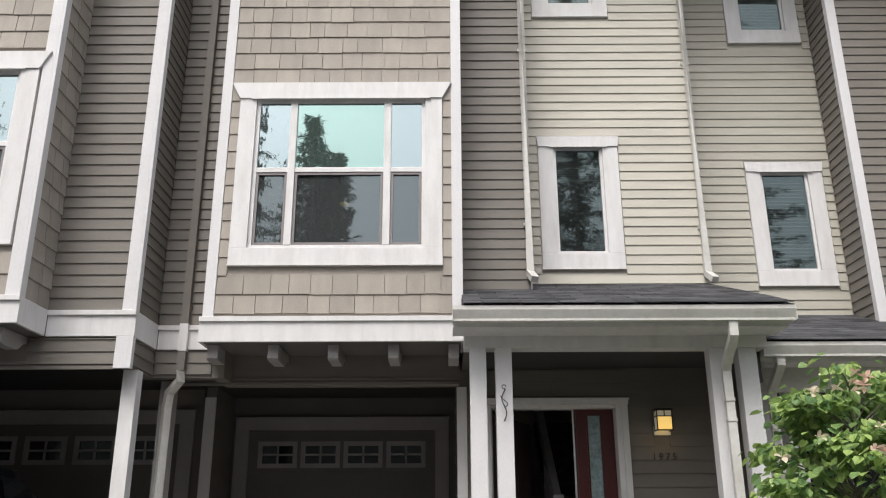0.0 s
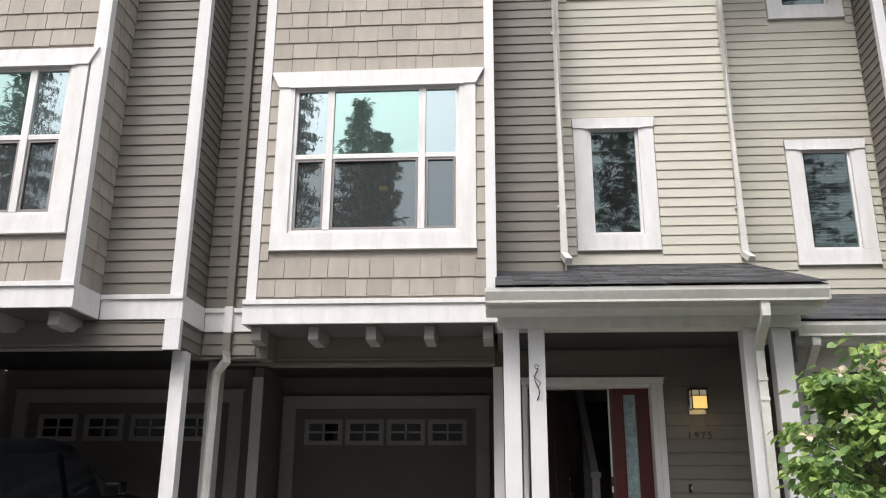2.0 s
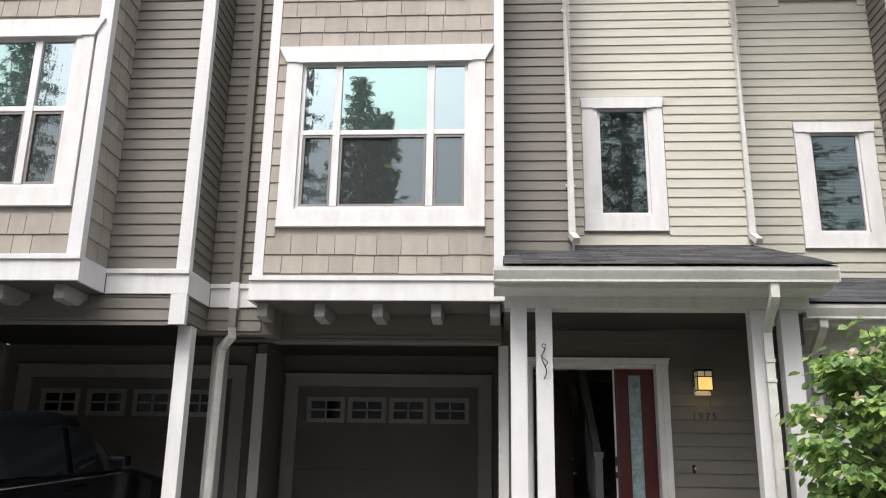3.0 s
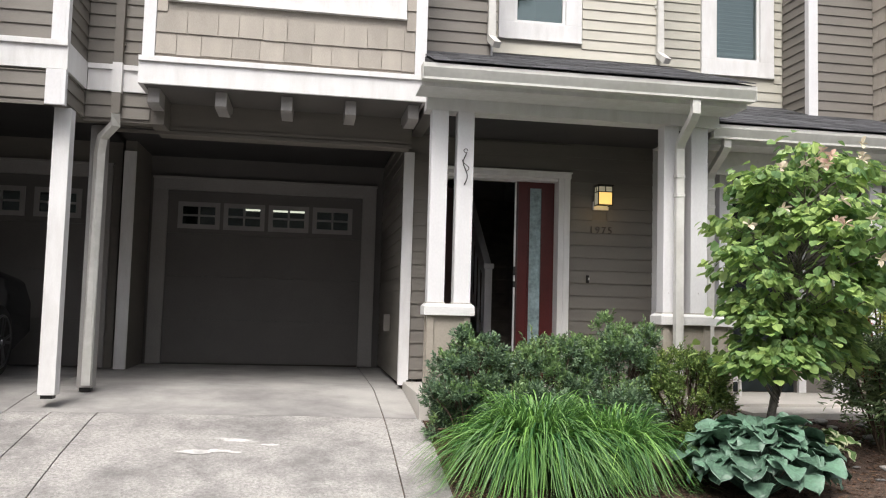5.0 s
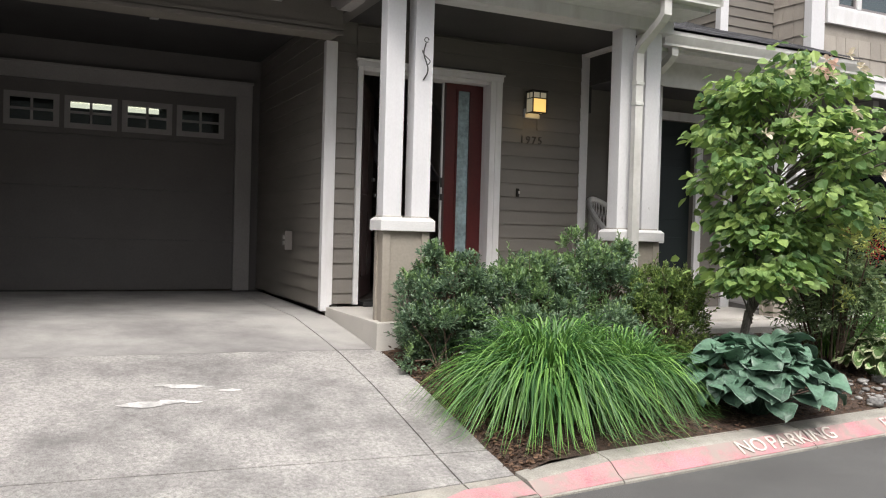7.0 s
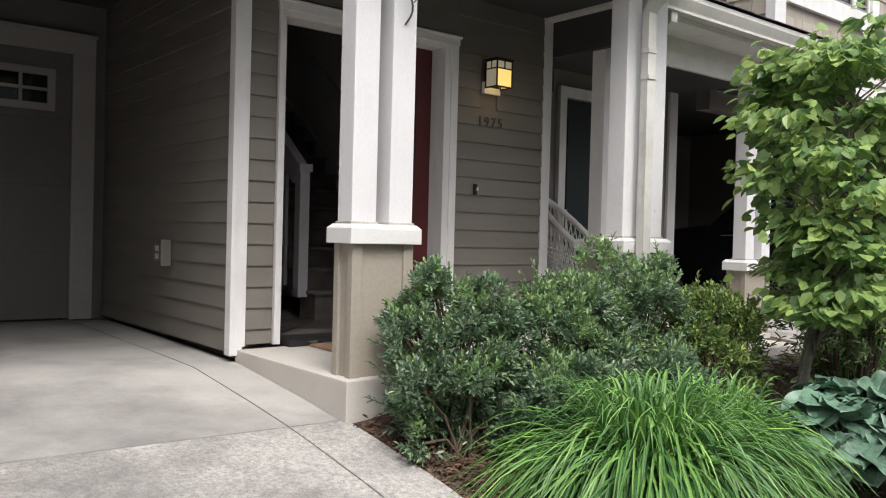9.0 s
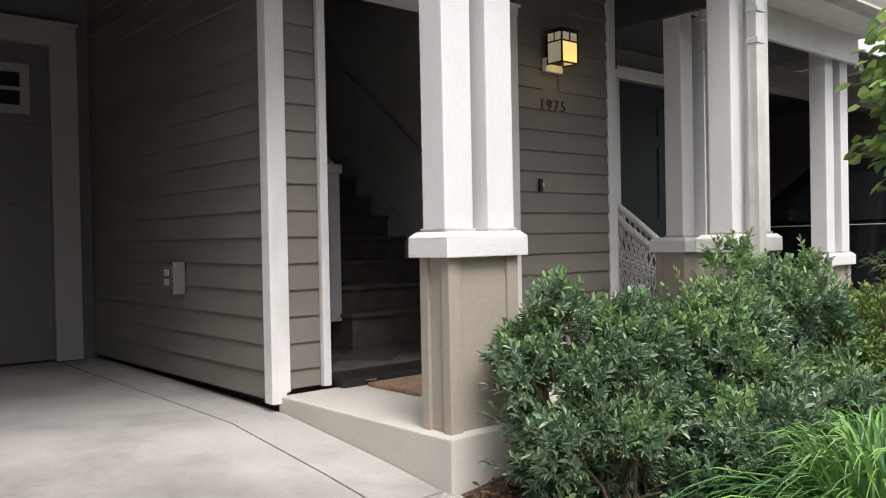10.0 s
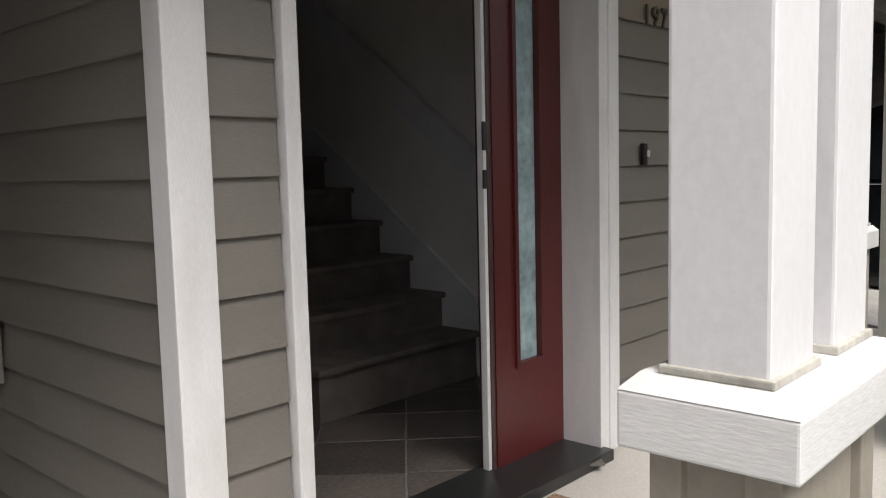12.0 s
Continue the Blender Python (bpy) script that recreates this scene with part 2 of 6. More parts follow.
def flat(name, col, rough=0.5, emit=0.0, metal=0.0):
    m = bpy.data.materials.new(name)
    m.use_nodes = True
    b = m.node_tree.nodes["Principled BSDF"]
    b.inputs["Base Color"].default_value, b.inputs["Roughness"].default_value, b.inputs["Metallic"].default_value = (*col, 1), rough, metal
    if emit:
        b.inputs["Emission Color"].default_value, b.inputs["Emission Strength"].default_value = (*col, 1), emit
    return m


def leafy(name, young, old, rough=0.45, through_light=0.25, vein=0.0):
    """Leaves that differ one from another, with a little light coming through."""
    m = bpy.data.materials.new(name)
    m.use_nodes = True
    n, l = m.node_tree.nodes, m.node_tree.links
    b = n["Principled BSDF"]
    geo, ramp, nz = n.new("ShaderNodeNewGeometry"), n.new("ShaderNodeMix"), n.new("ShaderNodeTexNoise")
    ramp.data_type = "RGBA"
    ramp.inputs["A"].default_value, ramp.inputs["B"].default_value = (*old, 1), (*young, 1)
    nz.inputs["Scale"].default_value = 4.0
    l.new(geo.outputs["Position"], nz.inputs["Vector"])
    mul = n.new("ShaderNodeMath")
    mul.operation = "MULTIPLY"
    l.new(geo.outputs["Random Per Island"], mul.inputs[0]), l.new(nz.outputs["Fac"], mul.inputs[1])
    add = n.new("ShaderNodeMath")
    add.operation, add.inputs[1].default_value = "MULTIPLY", 1.7
    l.new(mul.outputs[0], add.inputs[0]), l.new(add.outputs[0], ramp.inputs["Factor"])
    l.new(ramp.outputs["Result"], b.inputs["Base Color"])
    b.inputs["Roughness"].default_value, b.inputs["Specular IOR Level"].default_value = rough, 0.45
    tl, mx = n.new("ShaderNodeBsdfTranslucent"), n.new("ShaderNodeMixShader")
    l.new(ramp.outputs["Result"], tl.inputs["Color"])
    mx.inputs["Fac"].default_value = through_light
    l.new(b.outputs[0], mx.inputs[1]), l.new(tl.outputs[0], mx.inputs[2]), l.new(mx.outputs[0], n["Material Output"].inputs["Surface"])
    return m


GLASS_HIGH = glassy("coated_glass", (0.60, 0.82, 0.78), 0.50, (0.55, 0.75, 0.72), 0.2, (0.22, 0.28, 0.26))
GLASS_SIDE = glassy("side_glass", (0.62, 0.74, 0.77), 0.52, (0.6, 0.7, 0.7), 0.18, (0.25, 0.28, 0.28))
GLASS_LOW = glassy("screened_glass", (0.8, 0.95, 1.0), 0.20, (0.35, 0.36, 0.36), 0.4, (0.10, 0.11, 0.11))
GLASS_DARK = glassy("dark_glass", (0.75, 0.90, 0.90), 0.11, (0.6, 0.65, 0.65), 0.06, (0.2, 0.22, 0.22))
GLASS_GARAGE = glassy("garage_glass", (0.8, 0.95, 0.95), 0.05, (0.35, 0.36, 0.36))
CAR_GLASS = glassy("car_window_glass", (0.8, 0.9, 1.0), 0.10, (0.08, 0.09, 0.09))
FROST = material("frosted_glass", (0.30, 0.40, 0.42), 0.35, 0.25, 9.0, 30, 0.4)
RED = material("dark_red_door_paint", (0.085, 0.014, 0.014), 0.38, 0.12, 3.0, 60, 0.2)
MAROON = material("dark_maroon_paint", (0.06, 0.035, 0.034), 0.4, 0.1)
NEIGHBOUR_GREEN = material("dark_green_door_paint", (0.006, 0.013, 0.014), 0.6, 0.1)
SCREEN_FRAME = flat("grey_screen_frame", (0.22, 0.2, 0.2), 0.5)
BLIND = material("pale_blind", (0.26, 0.28, 0.26), 0.6, 0.05)
# dark grey carries the indoor dimness seen through the panes
ROOM = material("room_shade_grey", (0.10, 0.10, 0.10), 0.8, 0.1)
TILE = material("brown_slate_tile", (0.12, 0.102, 0.092), 0.35, 0.35, 5, 60, 0.4, piece=0.5)
GROUT = material("pale_grout", (0.36, 0.33, 0.30), 0.9, 0.1)
CARPET = material("brown_stair_carpet", (0.17, 0.15, 0.135), 0.95, 0.25, 8, 250, 0.8, 0.004)
INTERIOR = material("hall_wall_paint", (0.72, 0.69, 0.65), 0.8, 0.06)
HALLTRIM = material("hall_trim_paint", (0.66, 0.66, 0.68), 0.5, 0.06)
KERB = material("grey_kerb_concrete", (0.36, 0.34, 0.30), 0.9, 0.2, 6, 120, 0.6, 0.003, dirt=(0.16, 0.145, 0.13), dirt_scale=2.0, dirt_amount=0.5)
KERB_RED = material("faded_red_kerb_paint", (0.57, 0.25, 0.275), 0.85, 0.2, 4, 120, 0.5, 0.002, dirt=(0.36, 0.31, 0.28), dirt_scale=3.0, dirt_amount=0.92, dirt_from=0.42, dirt_to=0.58)
STENCIL = material("worn_white_stencil_paint", (0.72, 0.68, 0.62), 0.9, 0.15, 4, 100, dirt=(0.5, 0.32, 0.3), dirt_scale=9, dirt_amount=0.6)
PORCH = material("pale_porch_concrete", (0.52, 0.49, 0.45), 0.85, 0.1, 4, 130, 0.3, dirt=(0.3, 0.28, 0.26), dirt_scale=2.0, dirt_amount=0.4)
SEALANT = material("weathered_grey_sealant", (0.40, 0.38, 0.34), 0.7, 0.15, 14, 60, 0.6, 0.003)
STAIN = material("white_paint_spill", (0.62, 0.6, 0.58), 0.9, 0.2, 12, 90, dirt=(0.3, 0.29, 0.28), dirt_scale=8, dirt_amount=0.8)
STONE = material("grey_river_stone", (0.27, 0.26, 0.25), 0.8, 0.3, 8, 60, 0.5, piece=0.6)
BARK = material("grey_bark", (0.22, 0.195, 0.17), 0.9, 0.35, 12, 70, 0.9, 0.006, stretch=(3, 3, 0.7))
STEM = material("brown_stem", (0.10, 0.07, 0.05), 0.85, 0.3, 12, 60)
CAR_PAINT = flat("black_car_paint", (0.006, 0.007, 0.009), 0.08)
ALLOY_BRIGHT = flat("bright_alloy_rim", (0.5, 0.5, 0.52), 0.3, metal=0.9)
RUBBER = flat("tyre_rubber", (0.015, 0.015, 0.015), 0.85)
ALLOY = flat("alloy_rim", (0.16, 0.16, 0.17), 0.3, metal=0.9)
CHROME = flat("chrome", (0.7, 0.7, 0.72), 0.15, metal=1.0)
PLASTIC_WHITE = flat("white_plastic", (0.55, 0.53, 0.5), 0.45)
PLASTIC_GREY = flat("grey_plastic", (0.19, 0.175, 0.16), 0.5)
WICKER = material("white_wicker_paint", (0.62, 0.60, 0.58), 0.6, 0.1, 8, 120, 0.5)
IRON = flat("grey_wrought_iron", (0.10, 0.095, 0.09), 0.5, metal=0.6)
BRONZE = flat("dark_bronze_metal", (0.02, 0.017, 0.014), 0.45, metal=0.5)
NUMERAL = flat("weathered_bronze", (0.08, 0.07, 0.06), 0.6, metal=0.2)
LAMP_GLASS = flat("glowing_amber_glass", (1.0, 0.66, 0.2), 0.3, emit=0.42)
LAMP_PALE = flat("pale_amber_glass", (0.62, 0.56, 0.40), 0.3, emit=0.12)
LAMP_CORE = flat("lamp_core", (1.0, 0.78, 0.2), 0.3, emit=1.6)
TUBE = flat("fluorescent_tube", (1.0, 1.0, 0.8), 0.3, emit=3.0)
COIR = material("tan_coir_mat", (0.27, 0.17, 0.11), 0.95, 0.4, 14, 150, 0.9, 0.004, dirt=(0.12, 0.07, 0.05), dirt_scale=7, dirt_amount=0.6)
BOX_LEAF = leafy("glossy_shrub_leaf", (0.27, 0.39, 0.22), (0.065, 0.115, 0.075), 0.3, 0.22)
BOX_GOLD = leafy("yellow_green_shrub_leaf", (0.36, 0.46, 0.13), (0.09, 0.16, 0.055), 0.4, 0.25)
BOX_YOUNG = leafy("young_shrub_leaf", (0.31, 0.45, 0.17), (0.12, 0.21, 0.10), 0.38, 0.3)
LILY = leafy("daylily_blade", (0.28, 0.50, 0.12), (0.045, 0.14, 0.045), 0.4, 0.3)
DOGWOOD = leafy("dogwood_leaf", (0.46, 0.60, 0.19), (0.12, 0.23, 0.09), 0.42, 0.40)
BRACT = leafy("pink_dogwood_bract", (0.80, 0.66, 0.55), (0.76, 0.48, 0.40), 0.5, 0.3)
BRACT_CREAM = leafy("cream_dogwood_bract", (0.75, 0.68, 0.5), (0.72, 0.6, 0.5), 0.5, 0.3)
HOSTA = material("blue_green_hosta_leaf", (0.105, 0.19, 0.13), 0.45, 0.25, 9, 50, 0.3, piece=0.6)
HOSTA_EDGE = material("pale_hosta_edge", (0.16, 0.25, 0.19), 0.5, 0.1)
HOSTA_CREAM = material("cream_leaf_edge", (0.55, 0.58, 0.36), 0.45, 0.1)
HOSTA_LIGHT = material("light_hosta_leaf", (0.16, 0.27, 0.09), 0.45, 0.15, 6, 50, 0.2, piece=0.4)
NANDINA = leafy("nandina_leaf", (0.36, 0.46, 0.22), (0.10, 0.17, 0.08), 0.4, 0.3)
NANDINA_TOP = leafy("golden_nandina_leaf", (0.62, 0.64, 0.22), (0.34, 0.42, 0.12), 0.4, 0.35)
BERRY = leafy("red_nandina_berry", (0.5, 0.04, 0.03), (0.3, 0.02, 0.02), 0.35, 0.0)
CONIFER = leafy("dark_conifer_needle", (0.05, 0.09, 0.05), (0.02, 0.04, 0.022), 0.6, 0.1)
LITTER = leafy("dry_leaf_litter", (0.22, 0.13, 0.08), (0.05, 0.03, 0.022), 0.8, 0.0)

# ---- the large structure ----
TOP = 8.9


def lettering(name, word, size, at, rot, mat, parent, squeeze=1.0, label=""):
    cu = bpy.data.curves.new(name, "FONT")
    cu.body, cu.size, cu.extrude, cu.align_x = word, size, 0.004, "LEFT"
    ob = new(name, cu)
    me = bpy.data.meshes.new_from_object(ob)
    bpy.data.objects.remove(ob)
    me.transform(pose(*at, *rot) @ Matrix.Diagonal((squeeze, 1, 1, 1)))
    me.materials.append(mat)
    ob = new(name, me)
    if parent:
        ob.parent = parent
        ob.matrix_parent_inverse = Matrix.Translation(-parent.location)
    return ob


def casing(w, x0, x1, z0, z1, y, trim, head, flare):
    f = y - 0.035
    bpart("apron", (x0, x1, f, y, z0, z0 + trim), WHITE, w)
    bpart("side_casing", (x0 + 0.001, x0 + trim, f + 0.003, y, z0 + trim, z1 - head), WHITE, w)
    bpart("side_casing", (x1 - trim, x1 - 0.001, f + 0.003, y, z0 + trim, z1 - head), WHITE, w)
    bm = bmesh.new()
    for v in box(bm, x0, x1, f - 0.012, y, z1 - head, z1):
        if v.co.z > z1 - head / 2 and flare:
            v.co.x += -flare if v.co.x < (x0 + x1) / 2 else flare
    part("head_casing", bm, WHITE, w)
    bpart("drip_cap", (x0 + trim * 0.7, x1 - trim * 0.7, f - 0.02, f - 0.012, z1 - head - 0.012, z1 - head + 0.004), WHITE, w, bevel=0)
    bpart("sill_lip", (x0 - 0.004, x1 + 0.004, f - 0.008, y, z0 - 0.012, z0), WHITE, w, bevel=0)


def frame_bars(x0, x1, z0, z1, y, w, t=0.05):
    bm = bmesh.new()
    box(bm, x0, x0 + w, y, y + t, z0, z1), box(bm, x1 - w, x1, y, y + t, z0, z1)
    box(bm, x0 + w, x1 - w, y, y + t, z0, z0 + w), box(bm, x0 + w, x1 - w, y, y + t, z1 - w, z1)
    return bm


def triple_window(x0, x1, z0, z1, y, label, lamp=False):
    """Three bays over two rows: fixed lights above, screened ones below."""
    w = tagged(new("window_triple"), label, kind="structure")
    w.location = ((x0 + x1) / 2, y, z0)
    trim, head = 0.165, 0.17
    casing(w, x0, x1, z0, z1, y, trim, head, 0.09)
    gx0, gx1, gz0, gz1 = x0 + trim, x1 - trim, z0 + trim, z1 - head
    part("window_frame", frame_bars(gx0, gx1, gz0, gz1, y + 0.0, 0.035, 0.06), WHITE, w)
    width = gx1 - gx0
    m1, m2, zm = gx0 + width * 0.222, gx1 - width * 0.222, gz0 + (gz1 - gz0) * 0.515
    for m in (m1, m2):
        bpart("mullion", (m - 0.035, m + 0.035, y - 0.008, y + 0.05, gz0 + 0.035, gz1 - 0.035), WHITE, w)
    for a, b in ((gx0 + 0.035, m1 - 0.035), (m1 + 0.035, m2 - 0.035), (m2 + 0.035, gx1 - 0.035)):
        bpart("meeting_rail", (a, b, y, y + 0.05, zm - 0.025, zm + 0.025), WHITE, w)
        wide = b - a > 0.6
        bpart("pane", (a, b, y + 0.02, y + 0.024, zm + 0.025, gz1 - 0.035), GLASS_HIGH if wide else GLASS_SIDE, w, bevel=0)
        bpart("pane", (a, b, y + 0.03, y + 0.034, gz0 + 0.035, zm - 0.025), GLASS_LOW, w, bevel=0)
        part("screen_frame", frame_bars(a + 0.004, b - 0.004, gz0 + 0.04, zm - 0.028, y + 0.008, 0.022, 0.016), SCREEN_FRAME, w)
    return w


def slim_window(x0, x1, z0, z1, y, label, blind):
    w = tagged(new("window_slim"), label, kind="structure")
    w.location = ((x0 + x1) / 2, y, z0)
    trim, head = 0.17, 0.12
    casing(w, x0 + 0.01, x1 - 0.01, z0, z1, y, trim, head, 0.012)
    gx0, gx1, gz0, gz1 = x0 + 0.01 + trim, x1 - 0.01 - trim, z0 + trim, z1 - head
    part("window_frame", frame_bars(gx0, gx1, gz0, gz1, y + 0.0, 0.03, 0.06), WHITE, w)
    bpart("pane", (gx0 + 0.03, gx1 - 0.03, y + 0.02, y + 0.024, gz0 + 0.03, gz1 - 0.03), GLASS_DARK, w, bevel=0)
    low = gz0 + (0.12 if blind == "down" else (gz1 - gz0) * 0.72)
    me = None
    z = gz1 - 0.06
    step = 0.045 if blind == "down" else 0.02
    while z > low:
        if me is None:
            bm = bmesh.new()
            for v in box(bm, gx0 + 0.035, gx1 - 0.035, -0.013, 0.013, -0.001, 0.001):
                v.co.z += v.co.y * 0.5
            me = mesh_from("blind_slat", bm, BLIND)
        ob = new("blind_slat", me)
        ob.location = (0, y + 0.075, z)
        ob.parent = w
        ob.matrix_parent_inverse = Matrix.Translation(-w.location)
        z -= step
    bpart("blind_rail", (gx0 + 0.035, gx1 - 0.035, y + 0.06, y + 0.09, low - 0.03, low - 0.008), BLIND, w, bevel=0)
    return w


def pierced(name, x0, x1, y0, y1, z0, z1, holes, mat, label):
    """A wall that faces the street, with openings through it; (x0, x1, z0, z1) each, side by side or above one another."""
    xs = sorted({x0, x1, *[h[0] for h in holes], *[h[1] for h in holes]})
    boxes = []
    for a, b in zip(xs, xs[1:]):
        zz = z0
        for h in sorted([h for h in holes if h[0] <= a + 1e-4 and h[1] >= b - 1e-4], key=lambda h: h[2]):
            if h[2] > zz:
                boxes.append((a, b, y0, y1, zz, h[2]))
            zz = h[3]
        if z1 > zz:
            boxes.append((a, b, y0, y1, zz, z1))
    return structure(name, boxes, mat, label)


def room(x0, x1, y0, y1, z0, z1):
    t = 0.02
    structure("room_lining", [(x0, x1, y1, y1 + t, z0, z1), (x0 - t, x0, y0, y1, z0, z1), (x1, x1 + t, y0, y1, z0, z1), (x0, x1, y0, y1, z0 - t, z0), (x0, x1, y0, y1, z1, z1 + t)], ROOM, "plain room behind a window, its dimness put into dark grey")


# heights and planes of the middle house
BAY_Y, DARK_Y, CREAM_Y = 7.33, 7.85, 8.38

# middle house: bay
WM = (-2.08, -0.085, 3.845, 5.735)
wall_bay = pierced("wall_bay", -2.25, 0.08, BAY_Y, BAY_Y + 0.12, 3.14, TOP, [(WM[0] + 0.165, WM[1] - 0.165, WM[2] + 0.165, WM[3] - 0.17)], SHINGLE, "beige cedar-shingled bay wall above the garage")
structure("wall_bay_side", [(-2.25, -2.13, 7.45, 8.0, 3.14, TOP), (-0.04, 0.08, 7.45, 8.0, 3.14, TOP)], SHINGLE, "side of the shingled bay")
triple_window(*WM, BAY_Y, "white three-part window with a tapered head casing, trees mirrored in it", True)
room(-2.1, -0.05, 7.46, 11.0, 3.5, 6.0)
structure("ceiling_lamp_lit", [(-1.32, -1.22, 9.2, 9.3, 5.2, 5.215)], LAMP_CORE, "small lit ceiling lamp seen through the window")

# middle house: dark strip, cream wall over the porch
wall_dark = structure("wall_dark_front", [(0.08, 0.78, DARK_Y, DARK_Y + 0.12, 3.4, TOP)], TAUPE, "dark taupe lap-sided wall beside the bay")
structure("wall_dark_side", [(0.66, 0.78, DARK_Y + 0.12, CREAM_Y, 3.4, TOP)], TAUPE, "side of the dark lap-sided wall")
W2, W5 = (0.96, 1.862, 4.115, 5.645), (0.957, 1.863, 7.205, 8.735)
wall_cream = pierced("wall_cream", 0.78, 2.72, CREAM_Y, CREAM_Y + 0.12, 3.2, TOP,
                     [(w[0] + 0.18, w[1] - 0.18, w[2] + 0.17, w[3] - 0.12) for w in (W2, W5)], CREAM, "cream lap-sided wall above the porch roof")
slim_window(*W2, CREAM_Y, "narrow white window with a half-raised blind", "half")
slim_window(*W5, CREAM_Y, "narrow white window on the upper floor", "down")
room(0.95, 1.95, 8.52, 10.5, 3.9, 8.85)

# right house: set back and a little lower
NY = 8.97
W3, W6 = (3.46, 4.375, 4.09, 5.59), (3.45, 4.377, 7.215, 8.72)
wall_cream_next = pierced("wall_cream_next", 2.6, 4.5, NY, NY + 0.12, 3.0, TOP,
                          [(w[0] + 0.18, w[1] - 0.18, w[2] + 0.17, w[3] - 0.12) for w in (W3, W6)], CREAM2, "pale cream lap-sided wall of the next house")
slim_window(*W3, NY, "narrow white window with a lowered blind", "down")
slim_window(*W6, NY, "narrow white upper window with a lowered blind", "down")
room(3.45, 4.45, 9.11, 11.0, 3.9, 8.85)
wall_next_side = structure("wall_next_side", [(4.49, 4.6, 8.44, NY + 0.1, 3.0, TOP)], TAUPE, "taupe lap-sided return wall")
wall_next_front = structure("wall_next_front", [(4.6, 5.26, 8.44, 8.56, 3.0, TOP), (4.49, 4.6, 8.44, 8.441, 3.0, TOP)], TAUPE, "dark taupe lap-sided wall of the next house")
wall_next_bay_side = structure("wall_next_bay_side", [(5.26, 5.38, 7.93, 8.5, 2.94, TOP)], SHINGLE, "shingled side of the next bay")
W7 = (5.47, 7.4, 3.66, 5.55)
wall_next_bay = pierced("wall_next_bay", 5.38, 7.7, 7.93, 8.05, 2.94, TOP, [(W7[0] + 0.165, W7[1] - 0.165, W7[2] + 0.165, W7[3] - 0.17)], SHINGLE, "shingled bay wall of the next house")
triple_window(*W7, 7.93, "white three-part window of the next bay")
room(5.4, 7.6, 8.06, 11.5, 3.3, 5.9)

# left house: set forward
wall_left_bay = None
W8 = (-5.66, -3.69, 3.80, 5.62)
wall_left_bay = pierced("wall_left_bay", -5.95, -3.57, 6.55, 6.67, 3.14, TOP, [(W8[0] + 0.165, W8[1] - 0.165, W8[2] + 0.165, W8[3] - 0.17)], SHINGLE, "shingled bay wall of the left house")
triple_window(*W8, 6.55, "white three-part window with trees mirrored in it")
room(-5.9, -3.7, 6.68, 10.0, 3.5, 6.0)
wall_left_bay_side = structure("wall_left_bay_side", [(-3.68, -3.57, 6.67, 7.07, 3.14, TOP)], SHINGLE, "shingled side of the left bay")
wall_left_front = structure("wall_left_front", [(-3.68, -2.8, 7.07, 7.19, 2.86, TOP)], TAUPE, "dark taupe lap-sided wall of the left house")
structure("wall_left_under", [(-6.0, -3.68, 7.07, 7.19, 2.86, 3.14)], TAUPE, "taupe wall under the left bay")
wall_left_side = structure("wall_left_side", [(-2.91, -2.8, 7.19, 7.68, 2.86, TOP)], TAUPE, "lap-sided return wall")
wall_recess = structure("wall_recess", [(-2.9, -2.13, 7.68, 7.8, 2.86, TOP)], TAUPE, "dark lap-sided recess wall behind the downspout")
wall_lintel = structure("wall_lintel", [(-2.13, 0.07, 7.98, 8.3, 2.86, 3.14), (-2.25, -2.13, 7.8, 8.3, 2.86, 3.14)], TAUPE, "taupe wall over the garage opening")

# white bands and corner boards
def band(x0, x1, y, z0, z1, side=None):
    ob = structure("trim", [(x0, x1, y - 0.03, y, z0, z1 - 0.045), (x0, x1, y - 0.052, y, z1 - 0.045, z1)], WHITE, "white belt board under the siding", 0.003)
    return ob


band(-2.29, 0.12, BAY_Y, 3.12, 3.35)
structure("trim", [(-2.29, -2.25, 7.33, 8.0, 3.12, 3.35), (0.08, 0.12, 7.33, 7.84, 3.12, 3.35)], WHITE, "white belt board on the side of the bay", 0.003)
band(-6.0, -3.53, 6.55, 3.12, 3.35)
structure("trim", [(-3.57, -3.54, 6.55, 7.03, 3.12, 3.35)], WHITE, "white belt board on the side of the bay", 0.003)
band(-3.54, -2.765, 7.07, 3.12, 3.35)
structure("trim", [(-2.8, -2.77, 7.07, 7.64, 3.12, 3.35)], WHITE, "white belt board on the return wall", 0.003)
band(-2.77, -2.29, 7.68, 3.12, 3.35)
band(5.22, 7.8, 7.93, 2.92, 3.15)
structure("soffit", [(-2.25, 0.08, 7.34, 8.0, 3.12, 3.14), (-6.0, -3.57, 6.56, 7.08, 3.12, 3.14), (5.26, 7.7, 7.95, 8.6, 2.92, 2.94)], GARAGE, "painted soffit under a bay")


def corner(x0, x1, y0, y1, z0, z1, label="white corner board"):
    structure("corner_board", [(x0, x1, y0, y1, z0, z1)], POST, label, 0.003)


